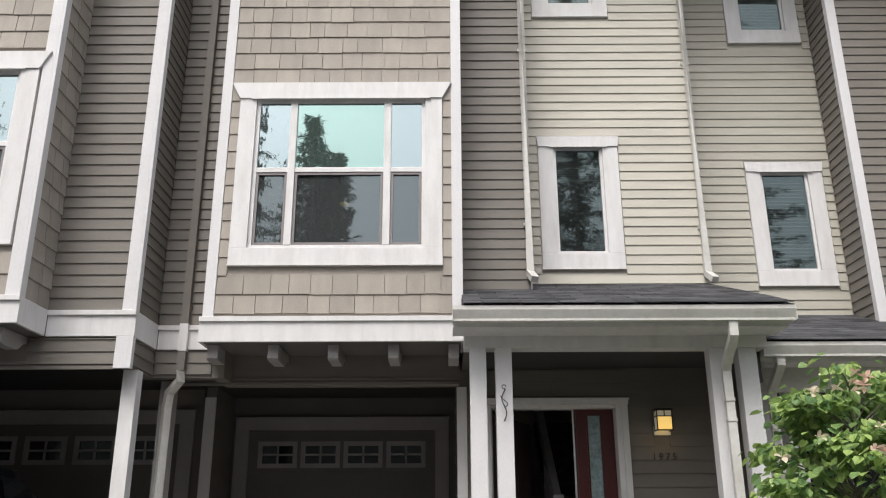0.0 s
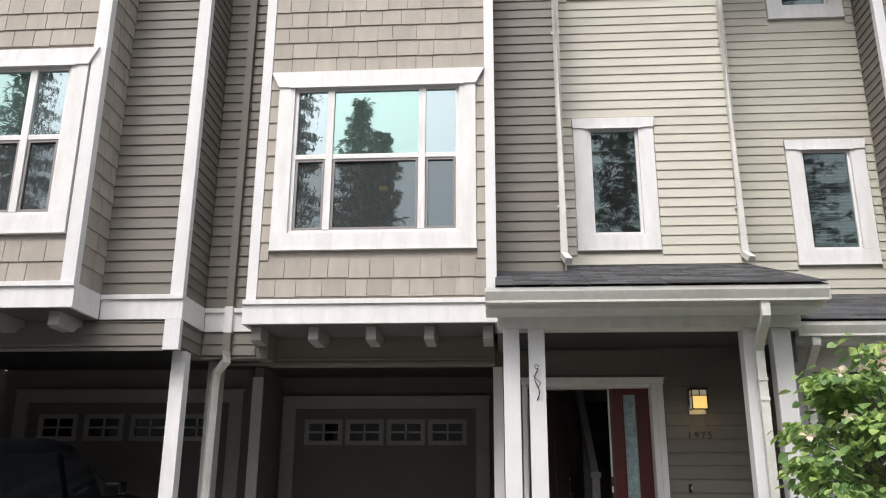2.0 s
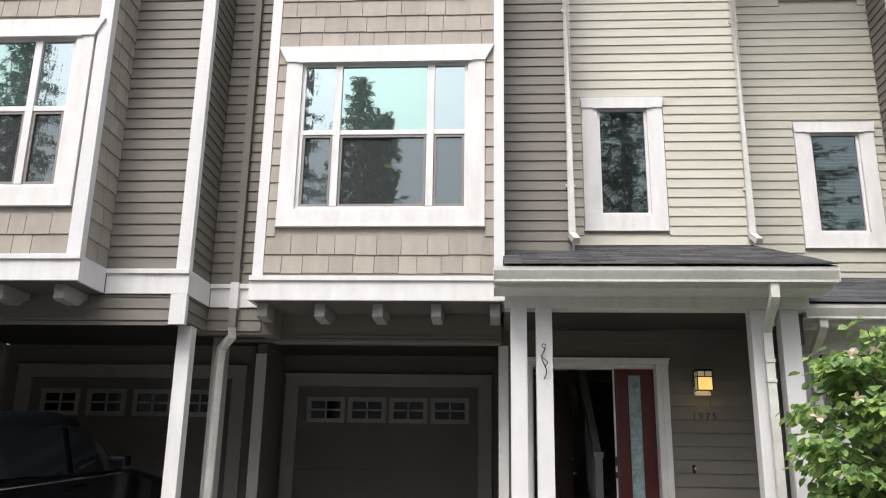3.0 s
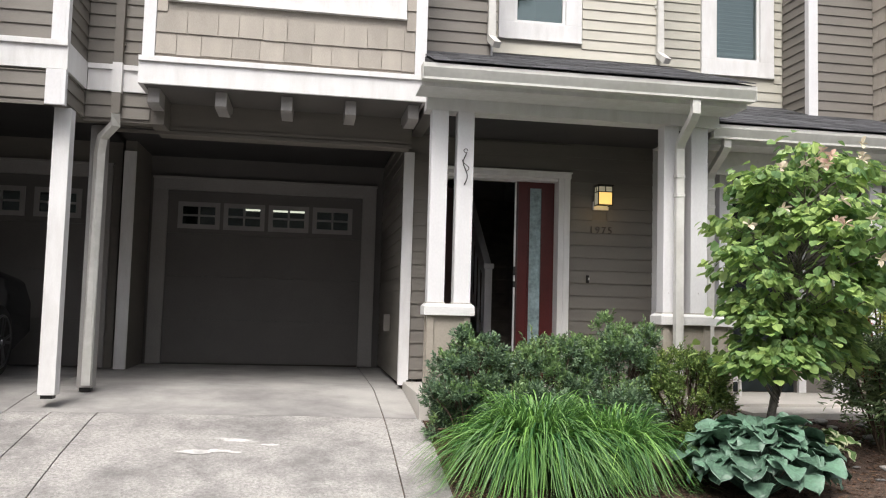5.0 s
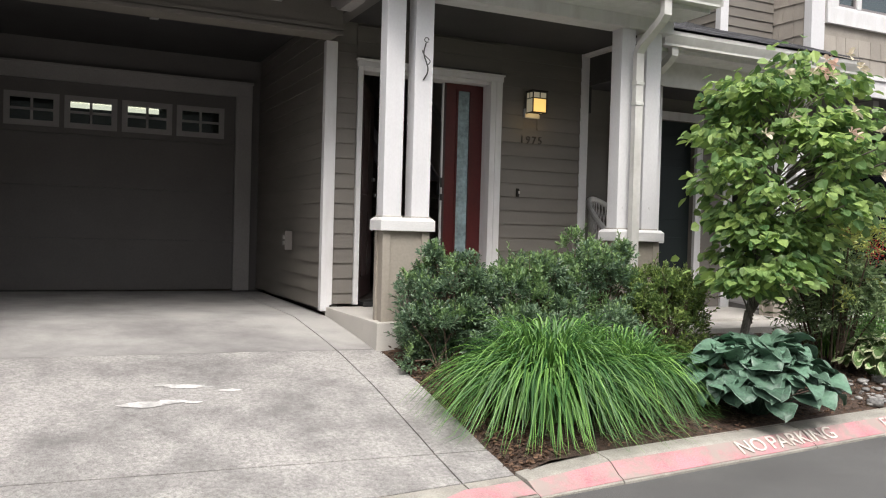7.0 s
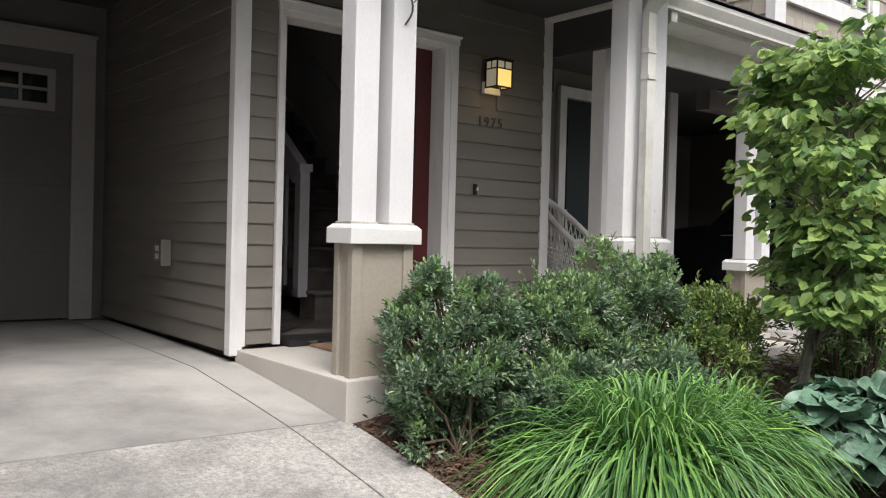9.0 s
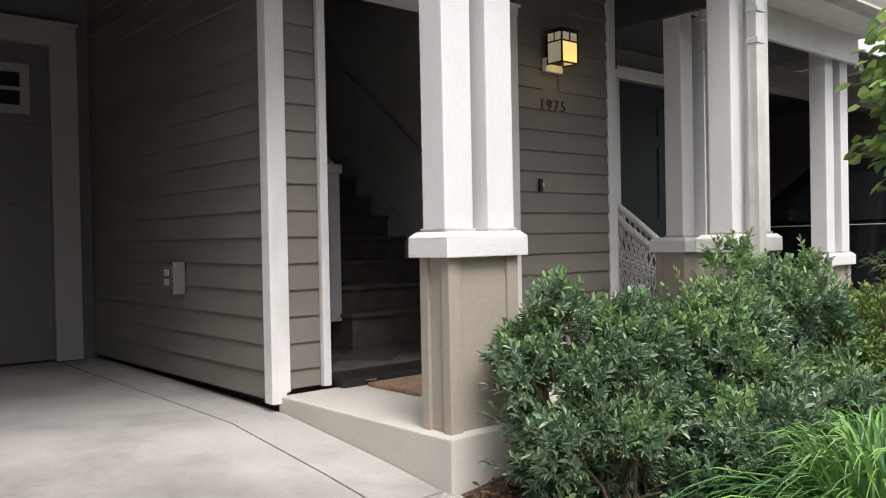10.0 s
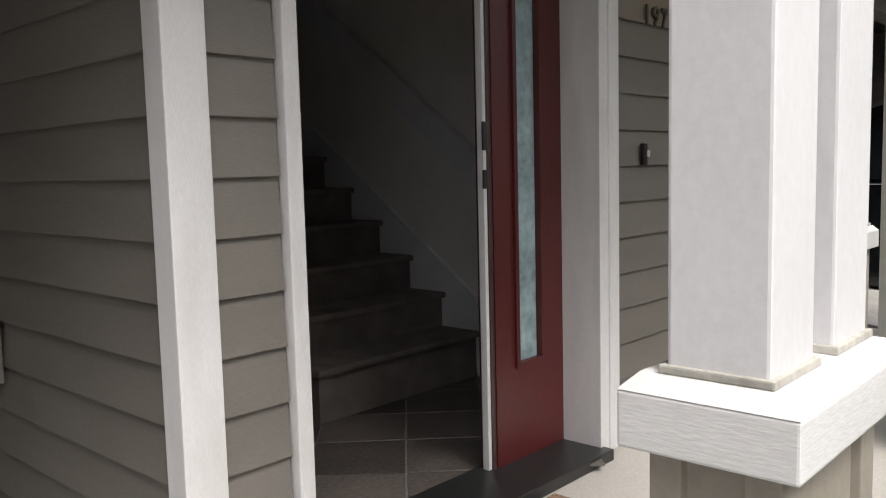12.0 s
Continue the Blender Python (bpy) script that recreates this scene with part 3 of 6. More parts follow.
corner(-2.27, -2.17, BAY_Y - 0.024, BAY_Y + 0.05, 3.35, TOP)
corner(0.0, 0.1, BAY_Y - 0.024, BAY_Y + 0.06, 3.35, TOP)
corner(-3.67, -3.57, 6.526, 6.55, 3.35, TOP), corner(-3.57, -3.545, 6.526, 6.62, 3.35, TOP)
corner(-2.9, -2.8, 7.046, 7.07, 3.35, TOP), corner(-2.8, -2.776, 7.046, 7.13, 3.35, TOP)
corner(-2.92, -2.8, 7.04, 7.07, 2.84, 3.12), corner(-2.8, -2.77, 7.04, 7.10, 2.84, 3.12)
corner(0.78, 0.8, DARK_Y - 0.024, DARK_Y + 0.06, 3.72, TOP)
corner(4.46, 4.57, 8.416, 8.44, 3.5, TOP), corner(4.466, 4.49, 8.44, 8.5, 3.5, TOP)
corner(5.34, 5.44, 7.906, 7.93, 3.15, TOP), corner(5.236, 5.26, 7.93, 8.0, 3.15, TOP), corner(5.236, 5.34, 7.9, 7.93, 3.15, TOP)
corner(2.65, 2.74, CREAM_Y - 0.022, CREAM_Y + 0.12, 0.62, 3.06, "white corner board at the end of the entry wall")

# garages
# door paint instead of siding taupe: a darker tone in place of the shade here
structure("wall_garage_back", [(-2.95, -2.58, 10.86, 10.98, 0.5, 3.12), (-0.195, 0.18, 10.86, 10.98, 0.5, 3.12), (-2.58, -0.195, 10.86, 10.98, 2.70, 3.12)], GARAGE, "wall round the garage door, darkened for the shade at its top")
wall_jamb = structure("wall_garage_side", [(0.074, 0.2, 8.5, 10.86, 0.6, 3.12)], TAUPE, "lap-sided side wall of the garage bay")
structure("ceiling", [(-2.95, 0.2, 8.3, 10.98, 3.12, 3.2), (-6.2, -2.9, 7.19, 10.4, 3.12, 3.2), (-2.9, -2.13, 7.8, 8.4, 3.12, 3.2)], SOFFIT, "ceiling over the garage bays, colour darkened to deepen the shade")
structure("partition", [(-2.92, -2.80, 9.95, 10.98, 0.5, 3.12)], TAUPE, "partition between two garages")
structure("corner_board", [(-2.925, -2.795, 9.92, 9.95, 0.57, 3.0)], WHITE, "painted board on the end of the partition")
structure("wall_left_garage", [(-6.3, -5.82, 10.1, 10.22, 0.5, 3.12), (-3.24, -2.98, 10.1, 10.22, 0.5, 3.12), (-5.82, -3.24, 10.1, 10.22, 2.70, 3.12), (-6.4, -6.3, 6.6, 10.2, 0.3, TOP)], TAUPE, "taupe wall round the left garage door")
structure("corner_board", [(0.05, 0.15, 8.34, 8.412, 0.635, 2.87), (0.05, 0.13, 8.34, 8.412, 0.585, 0.635)], WHITE, "white corner board with scuffs at the garage opening", 0.003)


def garage_door(x0, x1, y, z0, dz=0.0, light=False, parent_label=""):
    """x0..x1 the opening; a sectional door with four small windows and a moulded casing."""
    g = tagged(new("garage_door"), parent_label or "dark taupe sectional garage door with four small cross-barred windows", "garage door")
    g.location = ((x0 + x1) / 2, y, z0)
    w, top = x1 - x0, z0 + 2.13
    wins = [x0 + 0.1 + i * (w - 0.2) / 4 + (w - 0.2) / 8 for i in range(4)]
    hz0, hz1 = z0 + 1.71, z0 + 1.94
    holes = [(c - 0.2, c + 0.2, hz0, hz1) for c in wins]
    bm = bmesh.new()
    for i in range(4):
        a, b = z0 + 0.012 + i * 0.53, z0 + 0.012 + (i + 1) * 0.53 - 0.003
        if i < 3:
            box(bm, x0, x1, y, y + 0.045, a, b)
        else:
            xs = [x0] + [v for h in holes for v in h[:2]] + [x1]
            for k in range(0, len(xs), 2):
                box(bm, xs[k], xs[k + 1], y, y + 0.045, a, b)
            for h in holes:
                box(bm, h[0], h[1], y, y + 0.045, a, h[2]), box(bm, h[0], h[1], y, y + 0.045, h[3], b)
    part("door_panel", bm, GARAGE, g)
    for h in holes:
        bm = frame_bars(h[0] - 0.05, h[1] + 0.05, h[2] - 0.05, h[3] + 0.05, y - 0.018, 0.055, 0.03)
        cx, cz = (h[0] + h[1]) / 2, (h[2] + h[3]) / 2
        box(bm, cx - 0.012, cx + 0.012, y - 0.008, y + 0.01, h[2], h[3]), box(bm, h[0], h[1], y - 0.008, y + 0.01, cz - 0.012, cz + 0.012)
        part("window_frame", bm, GTRIM, g, "pale painted window frame with a cross bar")
        bpart("pane", (h[0], h[1], y + 0.012, y + 0.016, h[2], h[3]), GLASS_GARAGE, g, bevel=0)
    structure("door_trim", [(x0 - 0.175, x0, y - 0.045, y, z0, top + 0.0), (x1, x1 + 0.175, y - 0.045, y, z0, top + 0.0), (x0 - 0.175, x1 + 0.175, y - 0.045, y, top, top + 0.14), (x0 - 0.185, x1 + 0.185, y - 0.06, y, top + 0.14, top + 0.165)], GTRIM, "grey painted casing round a garage door", 0.003)
    structure("garage_interior", [(x0 - 0.3, x1 + 0.3, y + 4.0, y + 4.1, z0, 3.1), (x0 - 0.4, x0 - 0.3, y + 0.15, y + 4.1, z0, 3.1), (x1 + 0.3, x1 + 0.4, y + 0.15, y + 4.1, z0, 3.1), (x0 - 0.4, x1 + 0.4, y + 0.12, y + 4.1, 3.1, 3.2), (x0 - 0.4, x1 + 0.4, y + 0.12, y + 4.1, z0 - 0.1, z0 - 0.02)], ROOM, "plain garage interior, its dimness put into dark grey")
    return g


garage_door(-2.58, -0.195, 10.85, 0.575)
garage_door(-5.82, -3.24, 10.08, 0.575)
garage_door(5.5, 7.9, 11.3, 0.40)
tube_lamp = tagged(new("fluorescent_lamp"), "lit fluorescent tube lamp on the garage ceiling", "ceiling lamp")
tube_lamp.location = (-1.3, 13.0, 2.95)
bm = bmesh.new()
tube(bm, [(-1.84, 13.0, 2.75), (-0.76, 13.0, 2.75)], 0.035)
part("tube", bm, TUBE, tube_lamp)
bpart("housing", (-1.9, -0.7, 12.94, 13.06, 2.785, 3.1), PLASTIC_WHITE, tube_lamp)

# entry wall, porch, hall
wall_entry = structure("wall_entry", [(0.07, 0.385, CREAM_Y, 8.5, 0.65, 3.2), (1.66, 2.7, CREAM_Y, 8.5, 0.62, 3.2), (0.385, 1.66, CREAM_Y, 8.5, 2.70, 3.2), (2.6, 2.7, 8.5, 9.1, 0.45, 3.2)], TAUPE, "taupe lap-sided entry wall")
structure("ceiling", [(0.1, 2.72, 7.4, 8.38, 3.06, 3.1), (2.75, 5.25, 7.8, 8.97, 2.86, 2.9)], SOFFIT, "porch ceiling, colour darkened to deepen the shade")
structure("porch_slab", [(0.1, 2.78, 7.13, 8.37, 0.1, 0.618)], PORCH, "pale concrete porch slab", 0.006)
structure("porch_slab", [(2.78, 5.2, 7.82, 8.97, 0.1, 0.50), (3.2, 4.9, 7.35, 7.82, 0.1, 0.47)], PORCH, "pale concrete porch slab and step", 0.006)
structure("wall_between_porches", [(2.742, 2.785, 7.42, 8.38, 2.76, 3.06), (2.70, 2.785, 8.38, 8.97, 2.5, 3.06)], SOFFIT, "boarding between the two porches, in the shade-darkened ceiling colour")
structure("soffit_board", [(2.86, 5.2, 7.76, 7.798, 2.72, 2.968)], GUTTER, "pale boxed board under the next eave")
door_casing = structure("door_casing", [(0.343, 0.387, 8.345, 8.38, 0.635, 2.69), (1.69, 1.755, 8.335, 8.38, 0.635, 2.69), (0.335, 1.765, 8.335, 8.38, 2.69, 2.738), (0.325, 1.775, 8.32, 8.38, 2.738, 2.755)], WHITE, "white moulded casing round the entry door", 0.004)
structure("door_jamb", [(0.387, 0.40, 8.381, 8.56, 0.63, 2.70), (1.635, 1.69, 8.34, 8.56, 0.63, 2.69), (0.40, 1.635, 8.381, 8.56, 2.66, 2.70), (1.221, 1.237, 8.505, 8.53, 0.66, 2.66)], WHITE, "white door jamb and mullion", 0.002)
structure("threshold", [(0.425, 1.655, 8.30, 8.56, 0.62, 0.66)], BLACK, "dark metal threshold", 0.004)

side = tagged(new("sidelight"), "dark red sidelight panel with a frosted glass strip", "door panel")
side.location = (1.39, 8.5, 0.66)
bm = bmesh.new()
box(bm, 1.255, 1.372, 8.495, 8.545, 0.66, 2.66), box(bm, 1.5, 1.635, 8.495, 8.545, 0.66, 2.66)
box(bm, 1.372, 1.5, 8.495, 8.545, 0.66, 0.99), box(bm, 1.372, 1.5, 8.495, 8.545, 2.60, 2.66)
part("panel", bm, RED, side)
bpart("edge_strip", (1.237, 1.255, 8.50, 8.55, 0.66, 2.66), MAROON, side, "dark maroon edge strip", 0)
part("glazing_bead", frame_bars(1.356, 1.516, 0.975, 2.615, 8.486, 0.018, 0.016), RED, side)
bpart("pane", (1.372, 1.5, 8.512, 8.52, 0.985, 2.605), FROST, side, bevel=0)
door = tagged(new("front_door"), "dark maroon front door standing open into the hall", "door")
door.location = (0.44, 8.56, 0.66)
door.rotation_euler = (0, 0, radians(63))
def in_door(name, dims, mat, label="", bevel=0.004):
    bm = bmesh.new()
    box(bm, *dims, bevel=bevel)
    ob = new(name, mesh_from(name, bm, mat))
    ob.parent = door
    if label:
        tagged(ob, label)
in_door("leaf", (0, 0.92, -0.022, 0.022, 0, 1.95), MAROON)
for px0, px1, pz0, pz1 in ((0.12, 0.4, 0.2, 0.8), (0.52, 0.8, 0.2, 0.8), (0.12, 0.4, 0.95, 1.8), (0.52, 0.8, 0.95, 1.8)):
    in_door("raised_panel", (px0, px1, -0.03, -0.022, pz0, pz1), MAROON)
in_door("handle", (0.80, 0.89, -0.07, -0.05, 0.95, 0.975), CHROME, "metal lever handle")
in_door("deadbolt", (0.84, 0.88, -0.05, -0.022, 1.1, 1.14), CHROME)
for z0, z1 in ((1.575, 1.635), (1.695, 1.785)):
    p = tagged(bpart("strike_plate", (1.213, 1.237, 8.498, 8.505, z0, z1), BLACK), "black metal strike plate on the door mullion", "strike plate", "strike plates")

structure("hall_wall", [(2.2, 2.32, 8.5, 13.2, 0.6, 6.2), (0.2, 0.25, 8.5, 13.2, 0.6, 6.2), (0.2, 2.3, 13.1, 13.2, 0.6, 6.2)], INTERIOR, "dim painted hall wall")
structure("ceiling", [(0.2, 1.15, 8.5, 13.2, 3.2, 3.25), (1.15, 2.3, 8.5, 9.6, 3.2, 3.25), (0.2, 2.3, 9.6, 13.2, 6.2, 6.25)], INTERIOR, "hall ceiling")
structure("hall_floor", [(0.25, 2.2, 8.56, 13.1, 0.4, 0.64)], GROUT, "pale grout under floor tiles")
stairs = tagged(new("staircase"), "carpeted staircase rising from the entry hall", "staircase")
stairs.location = (1.7, 9.4, 0.65)
for i in range(13):
    y0, z1 = 9.36 + i * 0.215, 0.70 + (i + 1) * 0.17
    bm = bmesh.new()
    box(bm, 1.22, 2.18, y0, y0 + 0.215 + 0.02, z1 - 0.17 if i else 0.645, z1 - 0.03)
    box(bm, 1.2, 2.18, y0 - 0.03, y0 + 0.235, z1 - 0.03, z1, 0.01)
    part("step", bm, CARPET, stairs)
bm = bmesh.new()
for yy0, zz0, zz1 in ((9.3, 0.64, 1.03),):
    a = [bm.verts.new(c) for c in ((2.178, 9.3, 0.64), (2.178, 12.2, 2.7), (2.178, 12.2, 3.1), (2.178, 9.36, 1.03), (2.178, 9.3, 0.85))]
    b = [bm.verts.new((2.2, v.co.y, v.co.z)) for v in a]
    for i in range(5):
        bm.faces.new((a[i], a[(i + 1) % 5], b[(i + 1) % 5], b[i]))
    bm.faces.new(a), bm.faces.new(b)
tagged(part("trim", bm, HALLTRIM), "painted skirting board that climbs beside the stairs", kind="structure")
rail = tagged(new("handrail"), "wall-mounted painted handrail beside the stairs", "handrail")
rail.location = (2.15, 9.3, 1.6)
bm = bmesh.new()
tube(bm, [(2.15, 9.2, 1.55), (2.15, 11.2, 3.08)], 0.025, 0.06, square=True)
part("rail", bm, HALLTRIM, rail)
newel = tagged(new("balustrade"), "painted newel post with a sloping stair rail", "balustrade")
newel.location = (1.17, 9.5, 0.83)
bpart("newel_post", (1.13, 1.215, 9.47, 9.555, 0.82, 1.80), HALLTRIM, newel)
bpart("post_cap", (1.115, 1.23, 9.455, 9.57, 1.80, 1.86), HALLTRIM, newel)
bm = bmesh.new()
tube(bm, [(1.17, 9.54, 1.78), (1.17, 11.2, 3.08)], 0.04, 0.085, square=True)
part("stair_rail", bm, HALLTRIM, newel)
for i in range(5):
    yy = 9.75 + i * 0.215
    bpart("baluster", (1.158, 1.182, yy, yy + 0.024, 0.9 + i * 0.17, 1.92 + i * 0.17), HALLTRIM, newel, bevel=0)


def pedestal(x0, x1, y0, y1, base, cap_z, top, cols, dy=0.0):
    """A panelled pedestal with a moulded cap and square posts on it."""
    p = tagged(new("porch_post"), "pair of white square posts on a beige panelled pedestal", "porch post", "posts of the porches")
    p.location = ((x0 + x1) / 2, (y0 + y1) / 2, base)
    bpart("pedestal_core", (x0 + 0.045, x1 - 0.045, y0 + 0.045, y1 - 0.045, base, cap_z), BEIGE, p, "beige painted pedestal")
    for a in (x0 + 0.03, x1 - 0.09):
        for b in (y0 + 0.03, y1 - 0.075):
            bpart("batten", (a, a + 0.06, b, b + 0.045, base, cap_z), BEIGE, p, "beige corner batten", 0.003)
    bm = bmesh.new()
    box(bm, x0, x1, y0, y1, cap_z, cap_z + 0.075, 0.004)
    vs = box(bm, x0, x1, y0, y1, cap_z + 0.0755, cap_z + 0.098)
    for v in vs:
        if v.co.z > cap_z + 0.09:
            v.co.x += 0.022 if v.co.x < (x0 + x1) / 2 else -0.022
            v.co.y += 0.022 if v.co.y < (y0 + y1) / 2 else -0.022
    part("cap", bm, CAP, p, "white rough-sawn cap")
    for c0, c1, cy0, cy1 in cols:
        bpart("post", (c0, c1, cy0, cy1, cap_z + 0.098, top), POST, p, "white rough-sawn wooden post", 0.005)
        bpart("caulk_bead", (c0 - 0.008, c1 + 0.008, cy0 - 0.008, cy1 + 0.008, cap_z + 0.098, cap_z + 0.110), SEALANT, p, "weathered sealant bead at the foot of the post", 0.003)
    return p


BEAM = 3.035
pedestal(0.12, 0.552, 7.155, 7.385, 0.60, 1.282, BEAM, [(0.15, 0.295, 7.2, 7.33), (0.375, 0.52, 7.2, 7.33)])
pedestal(2.24, 2.75, 7.2, 7.45, 0.60, 1.25, BEAM, [(2.27, 2.41, 7.24, 7.38), (2.53, 2.69, 7.24, 7.38)])
pedestal(2.87, 3.36, 7.92, 8.2, 0.40, 1.235, 2.84, [(2.9, 3.04, 7.955, 8.085), (3.18, 3.32, 7.955, 8.085)])
pedestal(4.72, 5.2, 7.8, 8.05, 0.40, 1.08, 2.84, [(4.75, 4.89, 7.835, 7.965), (5.02, 5.16, 7.835, 7.965)])


def eave(x0, x1, y_front, z_top, x_roof0, x_roof1, y_wall, beam_x0, beam_x1, beam_y, beam_z, spout_x, n_label):
    """Gutter, fascia, beam and a shingled roof slope above a porch."""
    g = tagged(new("gutter"), "white metal gutter along the porch eave", "gutter")
    g.location = ((x0 + x1) / 2, y_front, z_top)
    prof = [(y_front, z_top), (y_front, z_top - 0.035), (y_front + 0.012, z_top - 0.06), (y_front + 0.035, z_top - 0.105), (y_front + 0.035, z_top - 0.125), (y_front + 0.125, z_top - 0.125), (y_front + 0.125, z_top), (y_front + 0.118, z_top), (y_front + 0.118, z_top - 0.11), (y_front + 0.04, z_top - 0.11), (y_front + 0.018, z_top - 0.04), (y_front + 0.018, z_top)]
    bm = bmesh.new()
    loft(bm, prof, x0, x1)
    part("trough", bm, GUTTER, g)
    for xe in (x0 - 0.004, x1):
        bpart("end_cap", (xe, xe + 0.004, y_front, y_front + 0.125, z_top - 0.125, z_top), GUTTER, g, bevel=0)
    structure("fascia", [(x0, x1 - 0.02, y_front + 0.125, y_front + 0.15, z_top - 0.16, z_top + 0.0)], WHITE, "white fascia board behind the gutter")
    structure("soffit", [(x0, x1 - 0.02, y_front + 0.15, beam_y, z_top - 0.16, z_top - 0.14)], WHITE, "white soffit boards under the eave")
    structure("beam", [(beam_x0, beam_x1, beam_y, beam_y + 0.2, beam_z, z_top - 0.13)], WHITE, "white porch beam", 0.004)
    depth, rise = y_wall - y_front - 0.03, (y_wall - y_front - 0.03) * 0.375
    roof = tagged(new("porch_roof"), n_label, kind="structure")
    roof.location = (0, y_front, z_top)
    bm = bmesh.new()
    a = [bm.verts.new(c) for c in ((x_roof0, y_front + 0.03, z_top + 0.012), (x_roof1, y_front + 0.03, z_top + 0.012), (x_roof1 - 0.15, y_wall, z_top + 0.012 + rise), (x_roof0, y_wall, z_top + 0.012 + rise))]
    b = [bm.verts.new(v.co - Vector((0, 0, 0.07))) for v in a]
    for i in range(4):
        bm.faces.new((a[i], a[(i + 1) % 4], b[(i + 1) % 4], b[i]))
    bm.faces.new(a), bm.faces.new(b)
    part("deck", bm, ROOF, roof)
    later.append((roof, x_roof0, x_roof1, y_front + 0.02, y_wall, z_top + 0.014))
    d = tagged(new("downspout"), "white metal downspout with an elbow below the gutter", "downspout")
    d.location = (spout_x[0], y_front, z_top)
    bm = bmesh.new()
    tube(bm, spout_x[1], 0.036, 0.03, square=True)
    part("pipe", bm, GUTTER, d)
    px, py = spout_x[1][-1][0], spout_x[1][-1][1]
    for pz in (2.38, 2.55):
        bpart("coupling", (px - 0.041, px + 0.041, py - 0.035, py + 0.035, pz, pz + 0.03), GUTTER, d)
    return g


later = []
eave(0.0, 2.87, 6.72, 3.30, 0.085, 2.88, 8.38, 0.1, 2.78, 7.2, BEAM,
     (2.36, [(2.35, 6.80, 3.18), (2.35, 6.80, 3.06), (2.35, 6.84, 3.02), (2.37, 7.10, 2.88), (2.375, 7.15, 2.82), (2.375, 7.15, 0.62)]), "dark grey asphalt-shingled porch roof")
eave(2.80, 5.32, 7.33, 3.11, 2.74, 5.3, 8.97, 2.85, 5.2, 7.8, 2.84,
     (2.95, [(2.96, 7.41, 2.99), (2.96, 7.41, 2.92), (2.96, 7.46, 2.88), (2.985, 7.74, 2.74), (2.99, 7.78, 2.68), (2.99, 7.78, 0.52)]), "dark grey asphalt-shingled roof of the next porch")
structure("beam", [(0.1, 0.22, 7.4, 8.38, 3.035, 3.17)], GARAGE, "dark painted side beam between bay and porch", 0.004)
structure("beam", [(2.66, 2.78, 7.4, 8.38, 3.035, 3.17), (2.85, 2.97, 8.0, 8.97, 2.84, 2.98)], WHITE, "white side beam of the porch", 0.004)
structure("flashing", [(0.08, 0.8, 7.84, 7.85, 3.72, 3.745), (0.8, 2.72, 8.37, 8.38, 3.92, 3.945)], ROOF, "dark flashing where the roof meets the wall")


def wall_spout(x, y, z0, z1, mat, label, kick=True, rx=0.036):
    d = tagged(new("downspout"), label, "downspout")
    d.location = (x, y, z0)
    pts = [(x, y, z1), (x, y, z0 + 0.12)]
    if kick:
        pts += [(x, y - 0.01, z0 + 0.09), (x + 0.03, y - 0.12, z0)]
    else:
        pts += [(x, y, z0)]
    bm = bmesh.new()
    tube(bm, pts, rx, 0.03, square=True)
    part("pipe", bm, mat, d)
    for zz in (z0 + 0.6, z0 + 2.6, z0 + 4.4):
        if zz < z1:
            bpart("strap", (x - rx - 0.012, x + rx + 0.012, y + 0.01, y + 0.035, zz, zz + 0.03), mat, d, bevel=0)


wall_spout(0.775, DARK_Y - 0.06, 3.80, TOP, GUTTER, "white downspout on the corner of the dark wall")
wall_spout(2.70, CREAM_Y - 0.05, 3.95, TOP, GUTTER, "white downspout between the two cream walls")
wall_spout(-2.52, 7.63, 2.92, TOP, TAUPE, "taupe downspout in the recess", kick=False)
d = tagged(new("downspout"), "pale downspout running down a post between the garages", "downspout")
d.location = (-2.55, 7.7, 2.9)
bm = bmesh.new()
tube(bm, [(-2.52, 7.63, 3.36), (-2.52, 7.63, 3.10)], 0.04, 0.034, square=True)
part("painted_joint", bm, WHITE, d, "white painted length of pipe")
bm = bmesh.new()
tube(bm, [(-2.52, 7.63, 2.93), (-2.53, 7.68, 2.84), (-2.66, 7.80, 2.74), (-2.68, 7.82, 2.6), (-2.68, 7.82, 0.6)], 0.036, 0.03, square=True)
part("pipe", bm, GUTTER, d)
for x0, y0 in ((-2.90, 7.24), (-2.77, 7.86)):
    p = tagged(new("garage_post"), "pale grey square post between two garages", "post", "posts between the garages")
    p.location = (x0 + 0.06, y0 + 0.06, 0.56)
    bpart("post", (x0, x0 + 0.13, y0, y0 + 0.13, 0.575, 2.86), WHITE if x0 < -2.8 else GTRIM, p, bevel=0.004)
    bpart("shoe", (x0 + 0.02, x0 + 0.11, y0 + 0.02, y0 + 0.11, 0.545, 0.575), BLACK, p, "dark metal post base", 0)


def bracket(x, y_front, y_back, z, w=0.095):
    b = tagged(new("bay_bracket"), "taupe painted wooden bracket under the bay", "bracket", "brackets under the bays")
    b.location = (x, y_front, z)
    k = y_back - y_front
    prof = [(0, 0), (0.0, -0.12), (0.02, -0.132), (0.06, -0.138), (k * 0.62, -0.138), (k * 0.7, -0.125), (k * 0.78, -0.095), (k * 0.88, -0.07), (k, -0.06), (k, 0)]
    bm = bmesh.new()
    loft(bm, prof, -w / 2, w / 2)
    ob = new("arm", mesh_from("arm", bm, GTRIM))
    ob.parent = b
    return b


